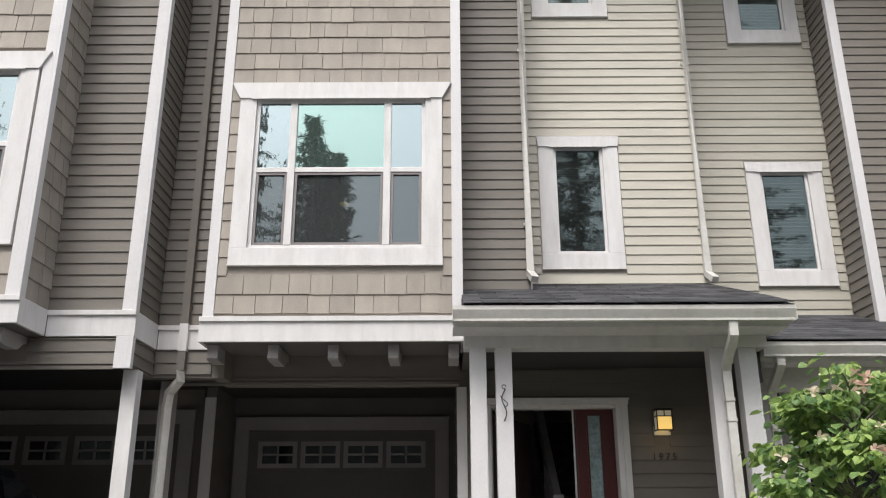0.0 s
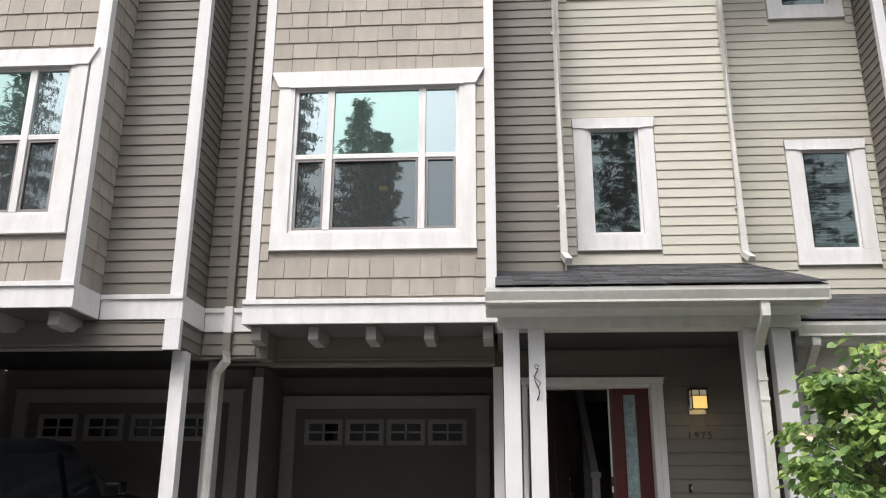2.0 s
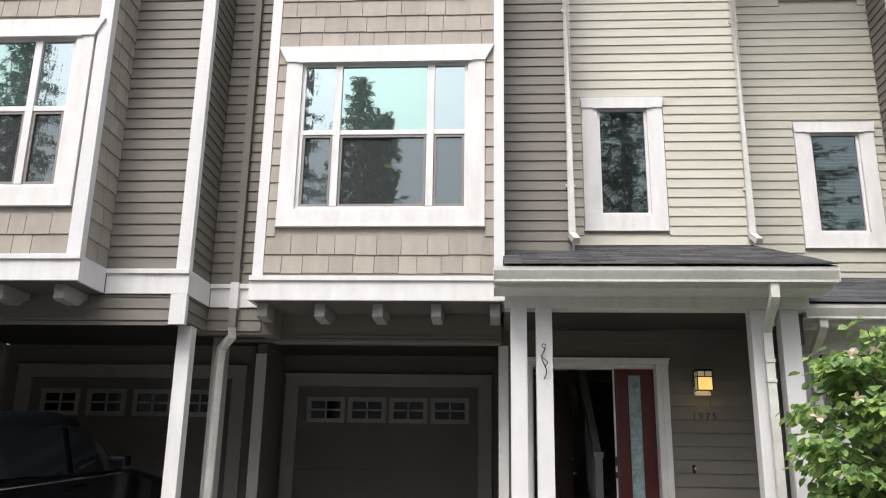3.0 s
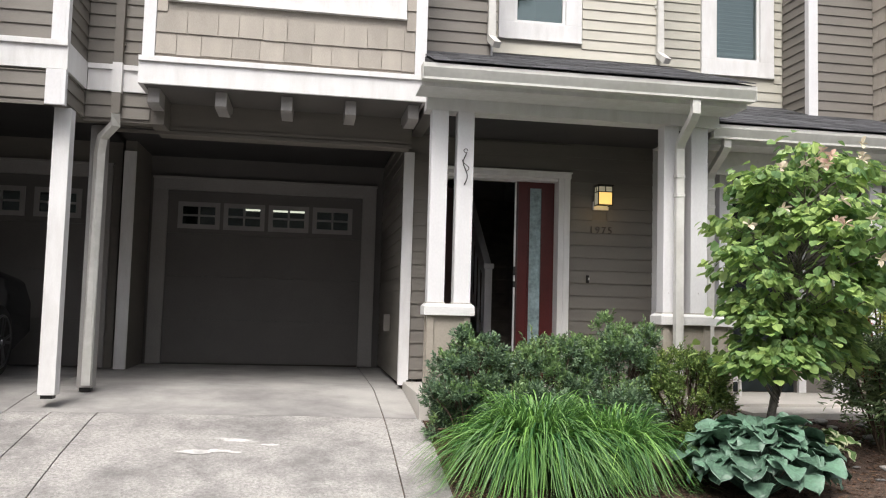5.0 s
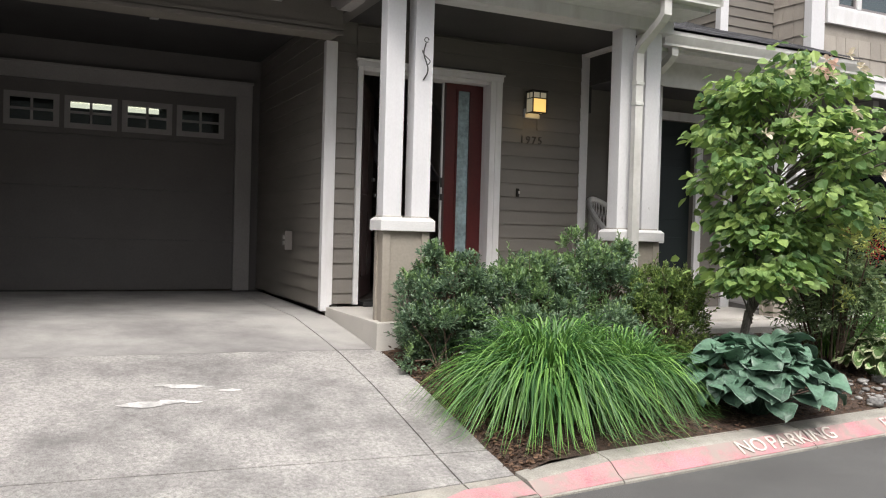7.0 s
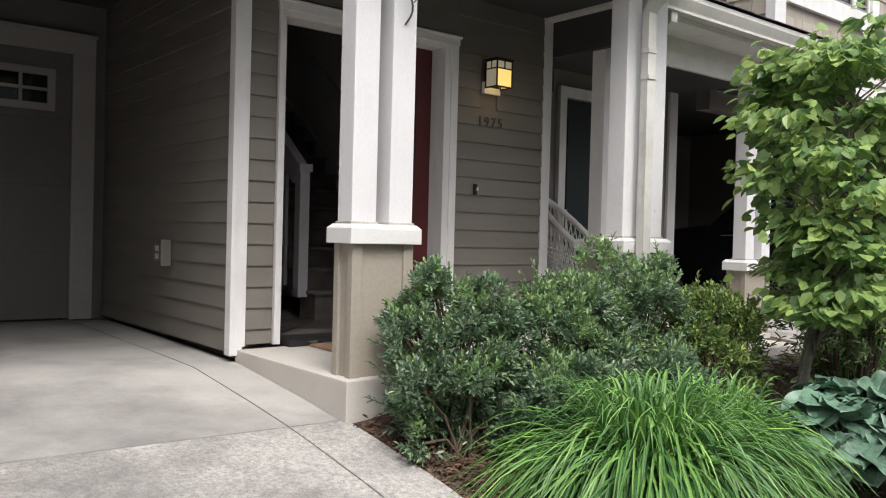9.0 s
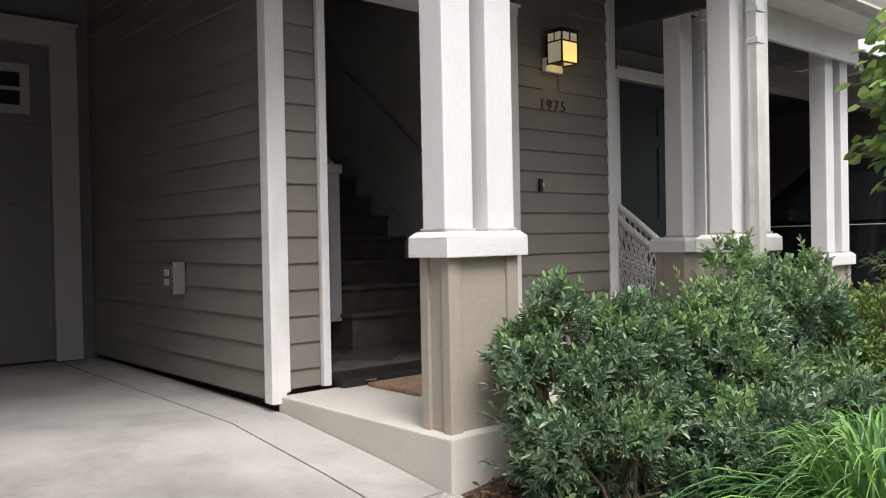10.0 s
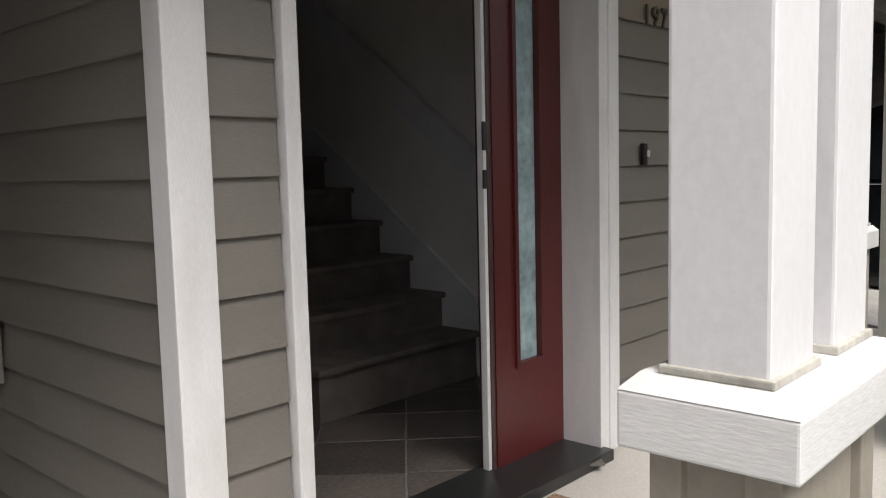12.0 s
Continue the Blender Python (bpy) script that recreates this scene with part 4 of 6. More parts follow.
first = bracket(-2.18, 7.42, 7.98, 3.115)
for i in range(1, 5):
    copy_thing(first, pose(-2.18 + i * 0.548, 7.42, 3.115))
first = bracket(-3.75, 6.65, 7.07, 3.115)
for i in range(1, 4):
    copy_thing(first, pose(-3.75 - i * 0.548, 6.65, 3.115))
first = bracket(5.35, 8.02, 8.55, 2.915)
for i in range(1, 5):
    copy_thing(first, pose(5.35 + i * 0.548, 8.02, 2.915))
structure("wall_next_lintel", [(5.2, 7.9, 8.55, 8.7, 2.66, 2.94)], TAUPE, "taupe wall over the next garage opening")
for z_, p_ in ((2.905, 0.012), (2.862, 0.02)):
    structure("trim", [(-2.76, 0.07, 7.98 - p_, 7.98, z_ - 0.03, z_), (-6.0, -2.92, 7.07 - p_, 7.07, z_ - 0.03, z_)], TAUPE, "thin taupe drip board along the garage lintel", 0.002)

# next house: entry and garage bay
structure("wall_next_entry", [(2.7, 3.54, NY, NY + 0.12, 0.45, 3.0), (4.66, 5.2, NY, NY + 0.12, 0.45, 3.0), (3.54, 4.66, NY, NY + 0.12, 2.62, 3.0)], TAUPE, "taupe lap-sided entry wall of the next house")
structure("door_casing", [(3.45, 3.54, NY - 0.045, NY, 0.5, 2.62), (4.66, 4.75, NY - 0.045, NY, 0.5, 2.62), (3.45, 4.75, NY - 0.045, NY, 2.62, 2.71)], WHITE, "white casing round the next entry door", 0.004)
structure("corner_board", [(5.10, 5.2, NY - 0.03, NY, 0.45, 2.9), (5.2, 5.23, NY - 0.03, NY + 0.12, 0.45, 2.9)], WHITE, "white corner board by the next garage")
nd = tagged(new("front_door"), "closed dark green panelled front door of the next house", "door")
nd.location = (4.1, 9.05, 0.5)
bpart("leaf", (3.54, 4.66, 9.03, 9.075, 0.5, 2.62), NEIGHBOUR_GREEN, nd)
for a, b, c, e in ((3.66, 4.0, 0.65, 1.3), (4.2, 4.54, 0.65, 1.3), (3.66, 4.0, 1.5, 2.1), (4.2, 4.54, 1.5, 2.1), (3.66, 4.0, 2.2, 2.45), (4.2, 4.54, 2.2, 2.45)):
    bpart("raised_panel", (a, b, 9.02, 9.03, c, e), NEIGHBOUR_GREEN, nd)
bpart("handle", (3.60, 3.63, 8.97, 9.03, 1.35, 1.6), CHROME, nd, "chrome door handle")
structure("wall_next_garage", [(5.2, 5.33, NY + 0.12, 11.3, 0.4, 3.0), (5.33, 5.5, 11.32, 11.45, 0.4, 2.94), (7.9, 9.0, 11.32, 11.45, 0.4, 2.94), (5.5, 7.9, 11.32, 11.45, 2.53, 2.94), (8.9, 9.0, 8.0, 11.3, 0.4, TOP)], TAUPE, "taupe walls of the next garage bay")
structure("ceiling", [(5.2, 9.0, 8.6, 11.4, 2.94, 3.0)], SOFFIT, "ceiling of the next garage bay, colour darkened to deepen the shade")
structure("roof_block", [(-6.4, 9.0, 9.2, 14.0, TOP, TOP + 0.1), (-6.4, 9.0, 13.95, 14.05, 0.3, TOP)], ROOF, "closed roof and back of the houses")
structure("roof_eave", [(-6.4, -3.0, 5.9, 9.3, TOP, TOP + 0.15), (-3.0, 0.4, 6.8, 9.3, TOP, TOP + 0.15), (0.4, 9.0, 7.4, 9.3, TOP, TOP + 0.15)], WHITE, "white eave above the upper floor")

# ---- ground ----
structure("ground", [(-120, 120, -0.02, 120, -0.6, -0.05)], MULCH, "earth under the houses")
bm = bmesh.new()
q = [bm.verts.new(c) for c in ((-150, kerb_y(-150) + 0.12, 0), (-150, -150, 0), (150, -150, 0), (150, kerb_y(150) + 0.12, 0))]
bm.faces.new(q)
tagged(part("road", bm, ASPHALT), "worn grey asphalt lane", kind="structure")
steps = [-0.03, 0.0, 0.08, 0.16, 0.23, 0.35, 0.6, 0.9, 1.2, 1.5, 1.8, 2.05, 2.3, 2.6, 3.0, 3.4, 4.0, 5.0, 6.3]
JY, JX, HY = 7.17, -0.185, 5.50
# driveway slabs: cut by joints into pieces that lie in the slope
drive = tagged(new("driveway"), "sloping concrete driveway with tooled joints", kind="structure")


def slab(x0, x1, y0f, y1f, mat, gap=0.005, n=10):
    bm = bmesh.new()
    rows = []
    for i in range(n + 1):
        row = []
        for x in np.linspace(x0 + gap, x1 - gap, 5):
            ya, yb = y0f(x) + gap, y1f(x) - gap
            y = ya + (yb - ya) * i / n
            row.append(bm.verts.new((x, y, drive_z(x, y) - (0.004 if i in (0, n) else 0))))
        rows.append(row)
    for a, b in zip(rows, rows[1:]):
        for k in range(4):
            bm.faces.new((a[k], a[k + 1], b[k + 1], b[k]))
    ret = bmesh.ops.extrude_face_region(bm, geom=list(bm.faces))
    for v in ret["geom"]:
        if isinstance(v, bmesh.types.BMVert):
            v.co.z -= 0.08
    ob = part("slab", bm, mat, drive)
    return ob


edge = 0.135
kerbline = lambda x: kerb_y(x) + 0.25
for x0, x1 in ((-9.0, -6.2), (-6.2, -3.1), (-3.1, -2.76), (-2.76, -2.42), (-2.42, JX), (JX, edge)):
    slab(x0, x1, lambda x: HY, lambda x: JY, AGGREGATE)
    slab(x0, x1, kerbline, lambda x: HY, AGGREGATE, n=3)
    slab(x0, x1, lambda x: kerb_y(x), kerbline, KERB, n=3)
slab(-3.1, JX, lambda x: JY, lambda x: 10.9, CONCRETE)
slab(-6.2, -3.1, lambda x: JY, lambda x: 10.9, CONCRETE)
slab(-9.0, -6.2, lambda x: JY, lambda x: 10.9, CONCRETE)
slab(JX, 0.10, lambda x: JY, lambda x: 10.9, CONCRETE)
sheet("joint_filler", lambda s: -9.0, lambda s: edge + 0.04, steps, lambda x, y: drive_z(x, y) - 0.014, MULCH, "dark soil in the joints between the slabs", 4)
slab(5.3, 9.0, kerbline, lambda x: 8.4, AGGREGATE)
slab(5.3, 9.0, lambda x: 8.4, lambda x: 11.3, CONCRETE)
sheet("garden_bed", lambda s: edge - 0.003, lambda s: 5.3, [0.24] + steps[5:], bed_z, MULCH, "dark bark-mulched planting bed", 24)

# kerb: pieces end to end
kerb = tagged(new("kerb"), "rolled concrete kerb with a faded red face", kind="structure")
cuts = [edge, 0.68, 2.3, 3.95, 5.6, 7.4]
for a, b in zip(cuts, cuts[1:]):
    for nm, mat, prof in (("kerbstone", KERB, [(0.0, -0.05), (0.0, 0.012), (0.05, 0.032), (0.13, 0.085), (0.15, 0.095), (0.26, 0.105), (0.26, -0.05)]),
                          ("red_paint", KERB_RED, [(0.012, 0.018), (0.012, 0.022), (0.05, 0.0355), (0.128, 0.0875), (0.128, 0.082), (0.05, 0.03)])):
        bm = bmesh.new()
        va, vb = [], []
        for y, z in prof:
            k = 0.62 if a < 0.3 else 1.0
            va.append(bm.verts.new((a + 0.004, kerb_y(a) + y, z * k)))
            vb.append(bm.verts.new((b - 0.004, kerb_y(b) + y, z)))
        for i in range(len(prof)):
            j = (i + 1) % len(prof)
            bm.faces.new((va[i], va[j], vb[j], vb[i]))
        bm.faces.new(va), bm.faces.new(vb)
        part(nm, bm, mat, kerb)
bm = bmesh.new()
rows_ = []
for x in np.linspace(-0.42, 0.125, 9):
    wide = min(1.0, (x + 0.42) / 0.2) * 0.5 + 0.5
    rows_.append([bm.verts.new((x, kerb_y(x) + y, drive_z(x, kerb_y(x) + y) + 0.004)) for y in (0.02, 0.02 + 0.07 * wide, 0.02 + 0.15 * wide)])
for a, b in zip(rows_, rows_[1:]):
    for i in range(2):
        bm.faces.new((a[i], a[i + 1], b[i + 1], b[i]))
part("red_paint", bm, KERB_RED, kerb)
for word, x in (("NO", 1.64), ("PARKING", 1.92), ("FIRE", 3.12), ("LANE", 3.85)):
    lettering("kerb_lettering", word, 0.14, (x, kerb_y(x) + 0.035, 0.034), (33, 0, 6.2), STENCIL, kerb, 1.12)

# ---- things by the door and on the walls ----
def wall_lamp(x, y, z):
    """A lantern in the mission style: bronze bars, amber panes, a lit core."""
    l = tagged(new("wall_lantern"), "bronze wall lantern with amber glass, lit, above the house number", "wall lamp")
    l.location = (x, y, z)
    w, h, y0, y1 = 0.115, 0.20, y - 0.16, y - 0.035
    x0, x1 = x - w / 2 - 0.02, x + w / 2 + 0.02
    bm = bmesh.new()
    for a in (x0, x1 - 0.009):
        for b in (y0, y1 - 0.009):
            box(bm, a, a + 0.009, b, b + 0.009, z, z + h)
    for zz in (z, z + h - 0.009, z + h * 0.66):
        box(bm, x0, x1, y0, y0 + 0.009, zz, zz + 0.009), box(bm, x0, x0 + 0.009, y0, y1, zz, zz + 0.009), box(bm, x1 - 0.009, x1, y0, y1, zz, zz + 0.009)
    box(bm, x - 0.0045, x + 0.0045, y0, y0 + 0.009, z + h * 0.66, z + h), box(bm, x0, x0 + 0.009, (y0 + y1) / 2 - 0.004, (y0 + y1) / 2 + 0.004, z + h * 0.66, z + h)
    box(bm, x0 - 0.006, x1 + 0.006, y0 - 0.006, y1 + 0.006, z + h, z + h + 0.01)
    part("cage", bm, BRONZE, l, "dark bronze lantern cage")
    bpart("back_plate", (x0 + 0.01, x1 - 0.01, y - 0.035, y - 0.012, z + 0.01, z + h - 0.01), BRONZE, l)
    bpart("pane", (x0 + 0.009, x1 - 0.009, y0 + 0.005, y0 + 0.007, z + 0.01, z + h * 0.66), LAMP_GLASS, l, "glowing amber pane", 0)
    bpart("pane", (x0 + 0.009, x1 - 0.009, y0 + 0.005, y0 + 0.007, z + h * 0.66 + 0.009, z + h - 0.01), LAMP_PALE, l, "pale amber pane", 0)
    bpart("pane", (x0 + 0.003, x0 + 0.005, y0 + 0.009, y1 - 0.009, z + 0.01, z + h - 0.01), LAMP_PALE, l, "pale amber pane", 0)
    bpart("pane", (x1 - 0.005, x1 - 0.003, y0 + 0.009, y1 - 0.009, z + 0.01, z + h - 0.01), LAMP_PALE, l, "pale amber pane", 0)
    bm = bmesh.new()
    bmesh.ops.create_uvsphere(bm, u_segments=12, v_segments=8, radius=0.028, matrix=Matrix.Translation((x, y0 + 0.055, z + 0.05)))
    part("bulb", bm, LAMP_CORE, l, "lit round bulb", True)
    bpart("mounting_block", (x0 - 0.004, x1 + 0.004, y - 0.03, y + 0.0, z - 0.036, z + 0.05), WHITE, l, "white mounting block")
    p = new("lantern_light", bpy.data.lights.new("lantern_light", "POINT"))
    p.data.energy, p.data.color, p.data.shadow_soft_size = 0.12, (1.0, 0.7, 0.35), 0.03
    p.location = (x, y0 - 0.05, z - 0.06)
    return l


wall_lamp(2.08, CREAM_Y - 0.02, 2.42)
num = tagged(new("house_number"), "dark metal house number on the siding, reading 1975", "house number")
num.location = (2.0, 8.35, 2.15)
for i, c in enumerate("1975"):
    lettering("digit", c, 0.10, (1.965 + i * 0.066, 8.356, 2.148), (90, 0, 0), NUMERAL, num)
bell = tagged(new("doorbell"), "small dark doorbell with a pale button", "doorbell")
bell.location = (1.955, 8.35, 1.68)
bpart("plate", (1.938, 1.968, 8.34, 8.356, 1.635, 1.715), BRONZE, bell)
bpart("button", (1.956, 1.972, 8.332, 8.34, 1.665, 1.69), PLASTIC_WHITE, bell)

outlet = tagged(new("outdoor_outlet"), "grey outdoor outlet box with an open hinged cover", "outlet")
outlet.location = (0.02, 9.37, 1.16)
bpart("plate", (0.038, 0.056, 9.30, 9.58, 1.09, 1.24), TAUPE, outlet, "taupe mounting plate")
bpart("box", (0.012, 0.038, 9.36, 9.53, 1.105, 1.225), PLASTIC_GREY, outlet)
bpart("cover", (-0.02, 0.05, 9.282, 9.296, 1.075, 1.255), PLASTIC_GREY, outlet, "hinged plastic cover standing open")
for z_ in (1.12, 1.175):
    bpart("socket", (0.006, 0.012, 9.41, 9.47, z_, z_ + 0.035), PLASTIC_WHITE, outlet, "pale socket face")

hook = tagged(new("plant_hook"), "wrought iron scroll hook screwed to a porch post", "plant hook")
hook.location = (0.44, 7.2, 2.5)
bm = bmesh.new()
pts = []
for k in range(13):
    a = k / 12
    pts.append((0.44 + 0.02 * math.sin(a * 7), 7.195 - 0.05 * math.sin(a * 3.1), 2.40 + 0.27 * a))
tube(bm, pts, 0.0055, seg=6)
for cz, r in ((2.395, 0.02), (2.59, 0.02)):
    tube(bm, [(0.44, 7.214, cz), (0.44, 7.202, cz)], r, seg=10)
loop = [(0.44 + 0.018 * math.cos(t / 8 * 6.28), 7.15 + 0.0 * t, 2.685 + 0.018 * math.sin(t / 8 * 6.28)) for t in range(8)]
tube(bm, loop, 0.004, seg=5)
loop = [(0.44 + 0.03 * math.sin(t / 10 * 5), 7.15 - 0.025 * math.cos(t / 10 * 5), 2.50 + 0.012 * t) for t in range(10)]
tube(bm, loop, 0.004, seg=5)
part("scroll", bm, IRON, hook)

det = tagged(new("ceiling_light"), "small dark light fitting on the garage ceiling", "ceiling light")
det.location = (-1.26, 9.0, 3.1)
bpart("base", (-1.34, -1.18, 8.92, 9.08, 3.085, 3.12), GTRIM, det)
bm = bmesh.new()
bmesh.ops.create_cone(bm, cap_ends=True, segments=4, radius1=0.05, radius2=0.075, depth=0.07, matrix=pose(-1.26, 9.0, 3.05, 0, 0, 45))
part("shade", bm, GTRIM, det)

mat_ = tagged(new("doormat"), "tan coir doormat with a faded dark pattern before the entry door", "doormat")
mat_.location = (0.85, 8.05, 0.62)
bpart("mat", (0.55, 1.25, 7.86, 8.27, 0.62, 0.638), COIR, mat_)

for x, y, r in ((-1.56, 6.27, 0.11), (-1.42, 6.29, 0.075), (-1.30, 6.27, 0.04), (-1.07, 6.43, 0.055), (-1.3, 6.52, 0.085), (-1.41, 6.55, 0.05), (-1.2, 6.50, 0.035)):
    bm = bmesh.new()
    rng = random.Random(int(x * -100))
    vs = [bm.verts.new((x + r * 1.4 * rng.uniform(0.6, 1.1) * math.cos(a), y + r * 0.45 * rng.uniform(0.5, 1.1) * math.sin(a), 0)) for a in np.linspace(0, 6.28, 16)[:-1]]
    for v in vs:
        v.co.z = drive_z(v.co.x, v.co.y) + 0.004
    bm.faces.new(vs)
    tagged(part("paint_stain", bm, STAIN, drive), "worn white paint stain on the driveway")

# ---- the wicker chair ----
def wicker_chair(x, y, z, turn):
    c = tagged(new("wicker_chair"), "white painted wicker armchair with a rounded back on the porch", "chair")
    c.matrix_basis = pose(x, y, z, 0, 0, turn)
    def own(name, bm, label=""):
        ob = new(name, mesh_from(name, bm, WICKER))
        ob.parent = c
        if label:
            tagged(ob, label)
        return ob
    def back(u, v):
        a = (u - 0.5) * math.radians(250)
        r = 0.30 + 0.03 * v
        top = 0.36 + 0.5 * max(0.0, math.cos(a * 0.62)) ** 1.6
        return Vector((r * math.sin(a), 0.05 + r * math.cos(a) * 0.95, 0.34 + (top - 0.02) * v))
    bm = bmesh.new()
    tube(bm, [back(u, 1) for u in np.linspace(0, 1, 29)], 0.028, seg=8)
    own("rolled_rim", bm, "rolled white wicker rim")
    bm = bmesh.new()
    for k in range(34):
        for s in (1, -1):
            pts = []
            for v in np.linspace(0.0, 1, 5):
                u = k / 33 + s * v * 0.10
                if 0 <= u <= 1:
                    pts.append(back(u, v))
            if len(pts) > 1:
                tube(bm, pts, 0.0055, seg=4)
    for v in (0.02, 0.45, 0.5):
        tube(bm, [back(u, v) for u in np.linspace(0, 1, 24)], 0.009, seg=5)
    tagged(own("woven_back", bm, "open diamond wicker lattice"), kind="stuff")
    bm = bmesh.new()
    box(bm, -0.27, 0.27, -0.25, 0.3, 0.33, 0.37, 0.015)
    own("seat", bm)
    bm = bmesh.new()
    box(bm, -0.27, 0.27, -0.26, -0.24, 0.16, 0.33, 0.008)
    own("apron", bm)
    for a, b in ((-0.24, -0.22), (0.24, -0.22), (-0.2, 0.26), (0.2, 0.26)):
        bm = bmesh.new()
        tube(bm, [(a, b, 0.34), (a * 1.05, b * 1.05, 0.0)], 0.02, seg=8)
        own("leg", bm)
    return c


wicker_chair(3.36, 8.56, 0.50, 25)


# ---- cars ----
def wheel(car, x, y, z, r, out, alloy):
    w = new("wheel")
    w.parent = car
    bm = bmesh.new()
    bmesh.ops.create_cone(bm, cap_ends=True, segments=32, radius1=r, radius2=r, depth=0.2, matrix=pose(x, y, z, 0, 90, 0))
    es = [e for e in bm.edges if len(e.link_faces) == 2 and any(len(f.verts) > 4 for f in e.link_faces)]
    bmesh.ops.bevel(bm, geom=es, offset=0.03, segments=3, affect="EDGES")
    t = new("tyre", mesh_from("tyre", bm, RUBBER, True))
    t.parent = w
    bm = bmesh.new()
    bmesh.ops.create_cone(bm, cap_ends=True, segments=24, radius1=0.05, radius2=0.04, depth=0.04, matrix=pose(x + out * 0.11, y, z, 0, 90, 0))
    for k in range(5):
        for d in (-9, 9):
            a = math.radians(72 * k + d)
            tube(bm, [(x + out * 0.105, y + 0.03 * math.cos(a), z + 0.03 * math.sin(a)), (x + out * 0.1, y + r * 0.68 * math.cos(a), z + r * 0.68 * math.sin(a))], 0.012, 0.016, seg=5)
    ring = [(x + out * 0.1, y + r * 0.7 * math.cos(a), z + r * 0.7 * math.sin(a)) for a in np.linspace(0, 2 * math.pi, 25)]
    tube(bm, ring, 0.014, seg=6)
    t = new("rim", mesh_from("rim", bm, alloy))
    t.parent = w


def car(x, y, z, turn, length, width, height, side_prof, glass_prof, label, rr=0.34, axles=(0.9, 3.6), alloy=None, tilt=0.0):
    """A car whose body is lofted across its width from a side profile; its nose is at +y."""
    c = tagged(new("car"), label, "car")
    c.matrix_basis = pose(x, y, z, tilt, 0, turn)
    lay = [(-1.0, 0.93), (-0.93, 1.0), (0.93, 1.0), (1.0, 0.93)]
    bm = bmesh.new()
    rings = []
    for sx, k in lay:
        ring = []
        for py, pz in side_prof:
            tum = 1.0 - 0.17 * max(0.0, (pz - height * 0.6) / (height * 0.4))
            ring.append(bm.verts.new((sx * width / 2 * tum, py, 0.2 + (pz - 0.2) * (k if pz > 0.4 else 1))))
        rings.append(ring)
    n = len(side_prof)
    for a, b in zip(rings, rings[1:]):
        for i in range(n):
            bm.faces.new((a[i], a[(i + 1) % n], b[(i + 1) % n], b[i]))
    bm.faces.new(rings[0]), bm.faces.new(rings[-1])
    ob = new("body", mesh_from("body", bm, CAR_PAINT, False))
    ob.parent = c
    md = ob.modifiers.new("round", "BEVEL")
    md.width, md.segments, md.limit_method = 0.05, 3, "ANGLE"
    for s in (-1, 1):
        for gp in glass_prof:
            bm = bmesh.new()
            vs = []
            for py, pz in gp:
                tum = 1.0 - 0.17 * max(0.0, (pz - height * 0.6) / (height * 0.4))
                vs.append(bm.verts.new((s * (width / 2 * tum * 1.0 + 0.006), py, pz)))
            bm.faces.new(vs)
            ob = new("side_window", mesh_from("side_window", bm, flat_glass))
            ob.parent = c
        bm = bmesh.new()
        g = glass_prof[-1]
        ym = max(p[0] for p in g)
        zm = min(p[1] for p in g)
        box(bm, s * (width / 2 + 0.02), s * (width / 2 + 0.2), ym - 0.35, ym - 0.2, zm + 0.02, zm + 0.15, 0.03)
        ob = new("wing_mirror", mesh_from("wing_mirror", bm, CAR_PAINT))
        ob.parent = c
        bm = bmesh.new()
        ys = [p[0] for q in glass_prof for p in q]
        tube(bm, [(s * (width / 2 + 0.008), min(ys), zm - 0.02), (s * (width / 2 + 0.008), max(ys), zm - 0.03)], 0.009, seg=6)
        ob = new("belt_trim", mesh_from("belt_trim", bm, CHROME))
        ob.parent = c
        for yy in (g[0][0] + 0.2, g[0][0] - 0.9):
            bm = bmesh.new()
            box(bm, s * (width / 2 - 0.01), s * (width / 2 + 0.02), yy, yy + 0.2, zm - 0.13, zm - 0.10)
            ob = new("door_handle", mesh_from("door_handle", bm, CAR_PAINT))
            ob.parent = c
        for ay in axles:
            wheel(c, s * (width / 2 - 0.09), ay, rr, rr, s, alloy or ALLOY)
    return c


flat_glass = flat("dark_car_glass", (0.01, 0.012, 0.014), 0.05)
prof = [(0.05, 0.35), (0.0, 0.75), (0.05, 1.1), (0.3, 1.55), (0.6, 1.6), (2.2, 1.62), (2.6, 1.56), (3.35, 1.12), (3.7, 1.05), (4.4, 0.92), (4.6, 0.7), (4.6, 0.35), (4.1, 0.22), (0.6, 0.22)]
glass_l = [[(2.2, 1.08), (0.6, 1.12), (0.75, 1.48), (1.4, 1.5), (2.2, 1.5)][::-1], [(2.3, 1.5), (2.3, 1.08), (3.2, 1.06), (2.7, 1.42)]]
car(-4.62, 5.05, 0.30, 0, 4.6, 1.84, 1.62, prof, glass_l, "black hatchback parked in an open garage bay", 0.35, (0.85, 3.72), tilt=4.0)
prof = [(0.05, 0.4), (0.0, 0.9), (0.05, 1.2), (0.12, 1.72), (0.4, 1.82), (1.9, 1.84), (2.15, 1.78), (2.75, 1.28), (3.9, 1.14), (4.2, 0.85), (4.2, 0.4), (3.9, 0.28), (0.6, 0.28)]
glass_r = [[(1.1, 1.68), (0.3, 1.66), (0.25, 1.22), (1.1, 1.2)], [(2.05, 1.68), (1.2, 1.68), (1.2, 1.2), (2.5, 1.18)]]
car(7.75, 6.87, 0.27, 0, 4.2, 1.95, 1.84, prof, glass_r, "black sport utility vehicle parked before the next garage", 0.36, (0.98, 3.3), alloy=ALLOY_BRIGHT)


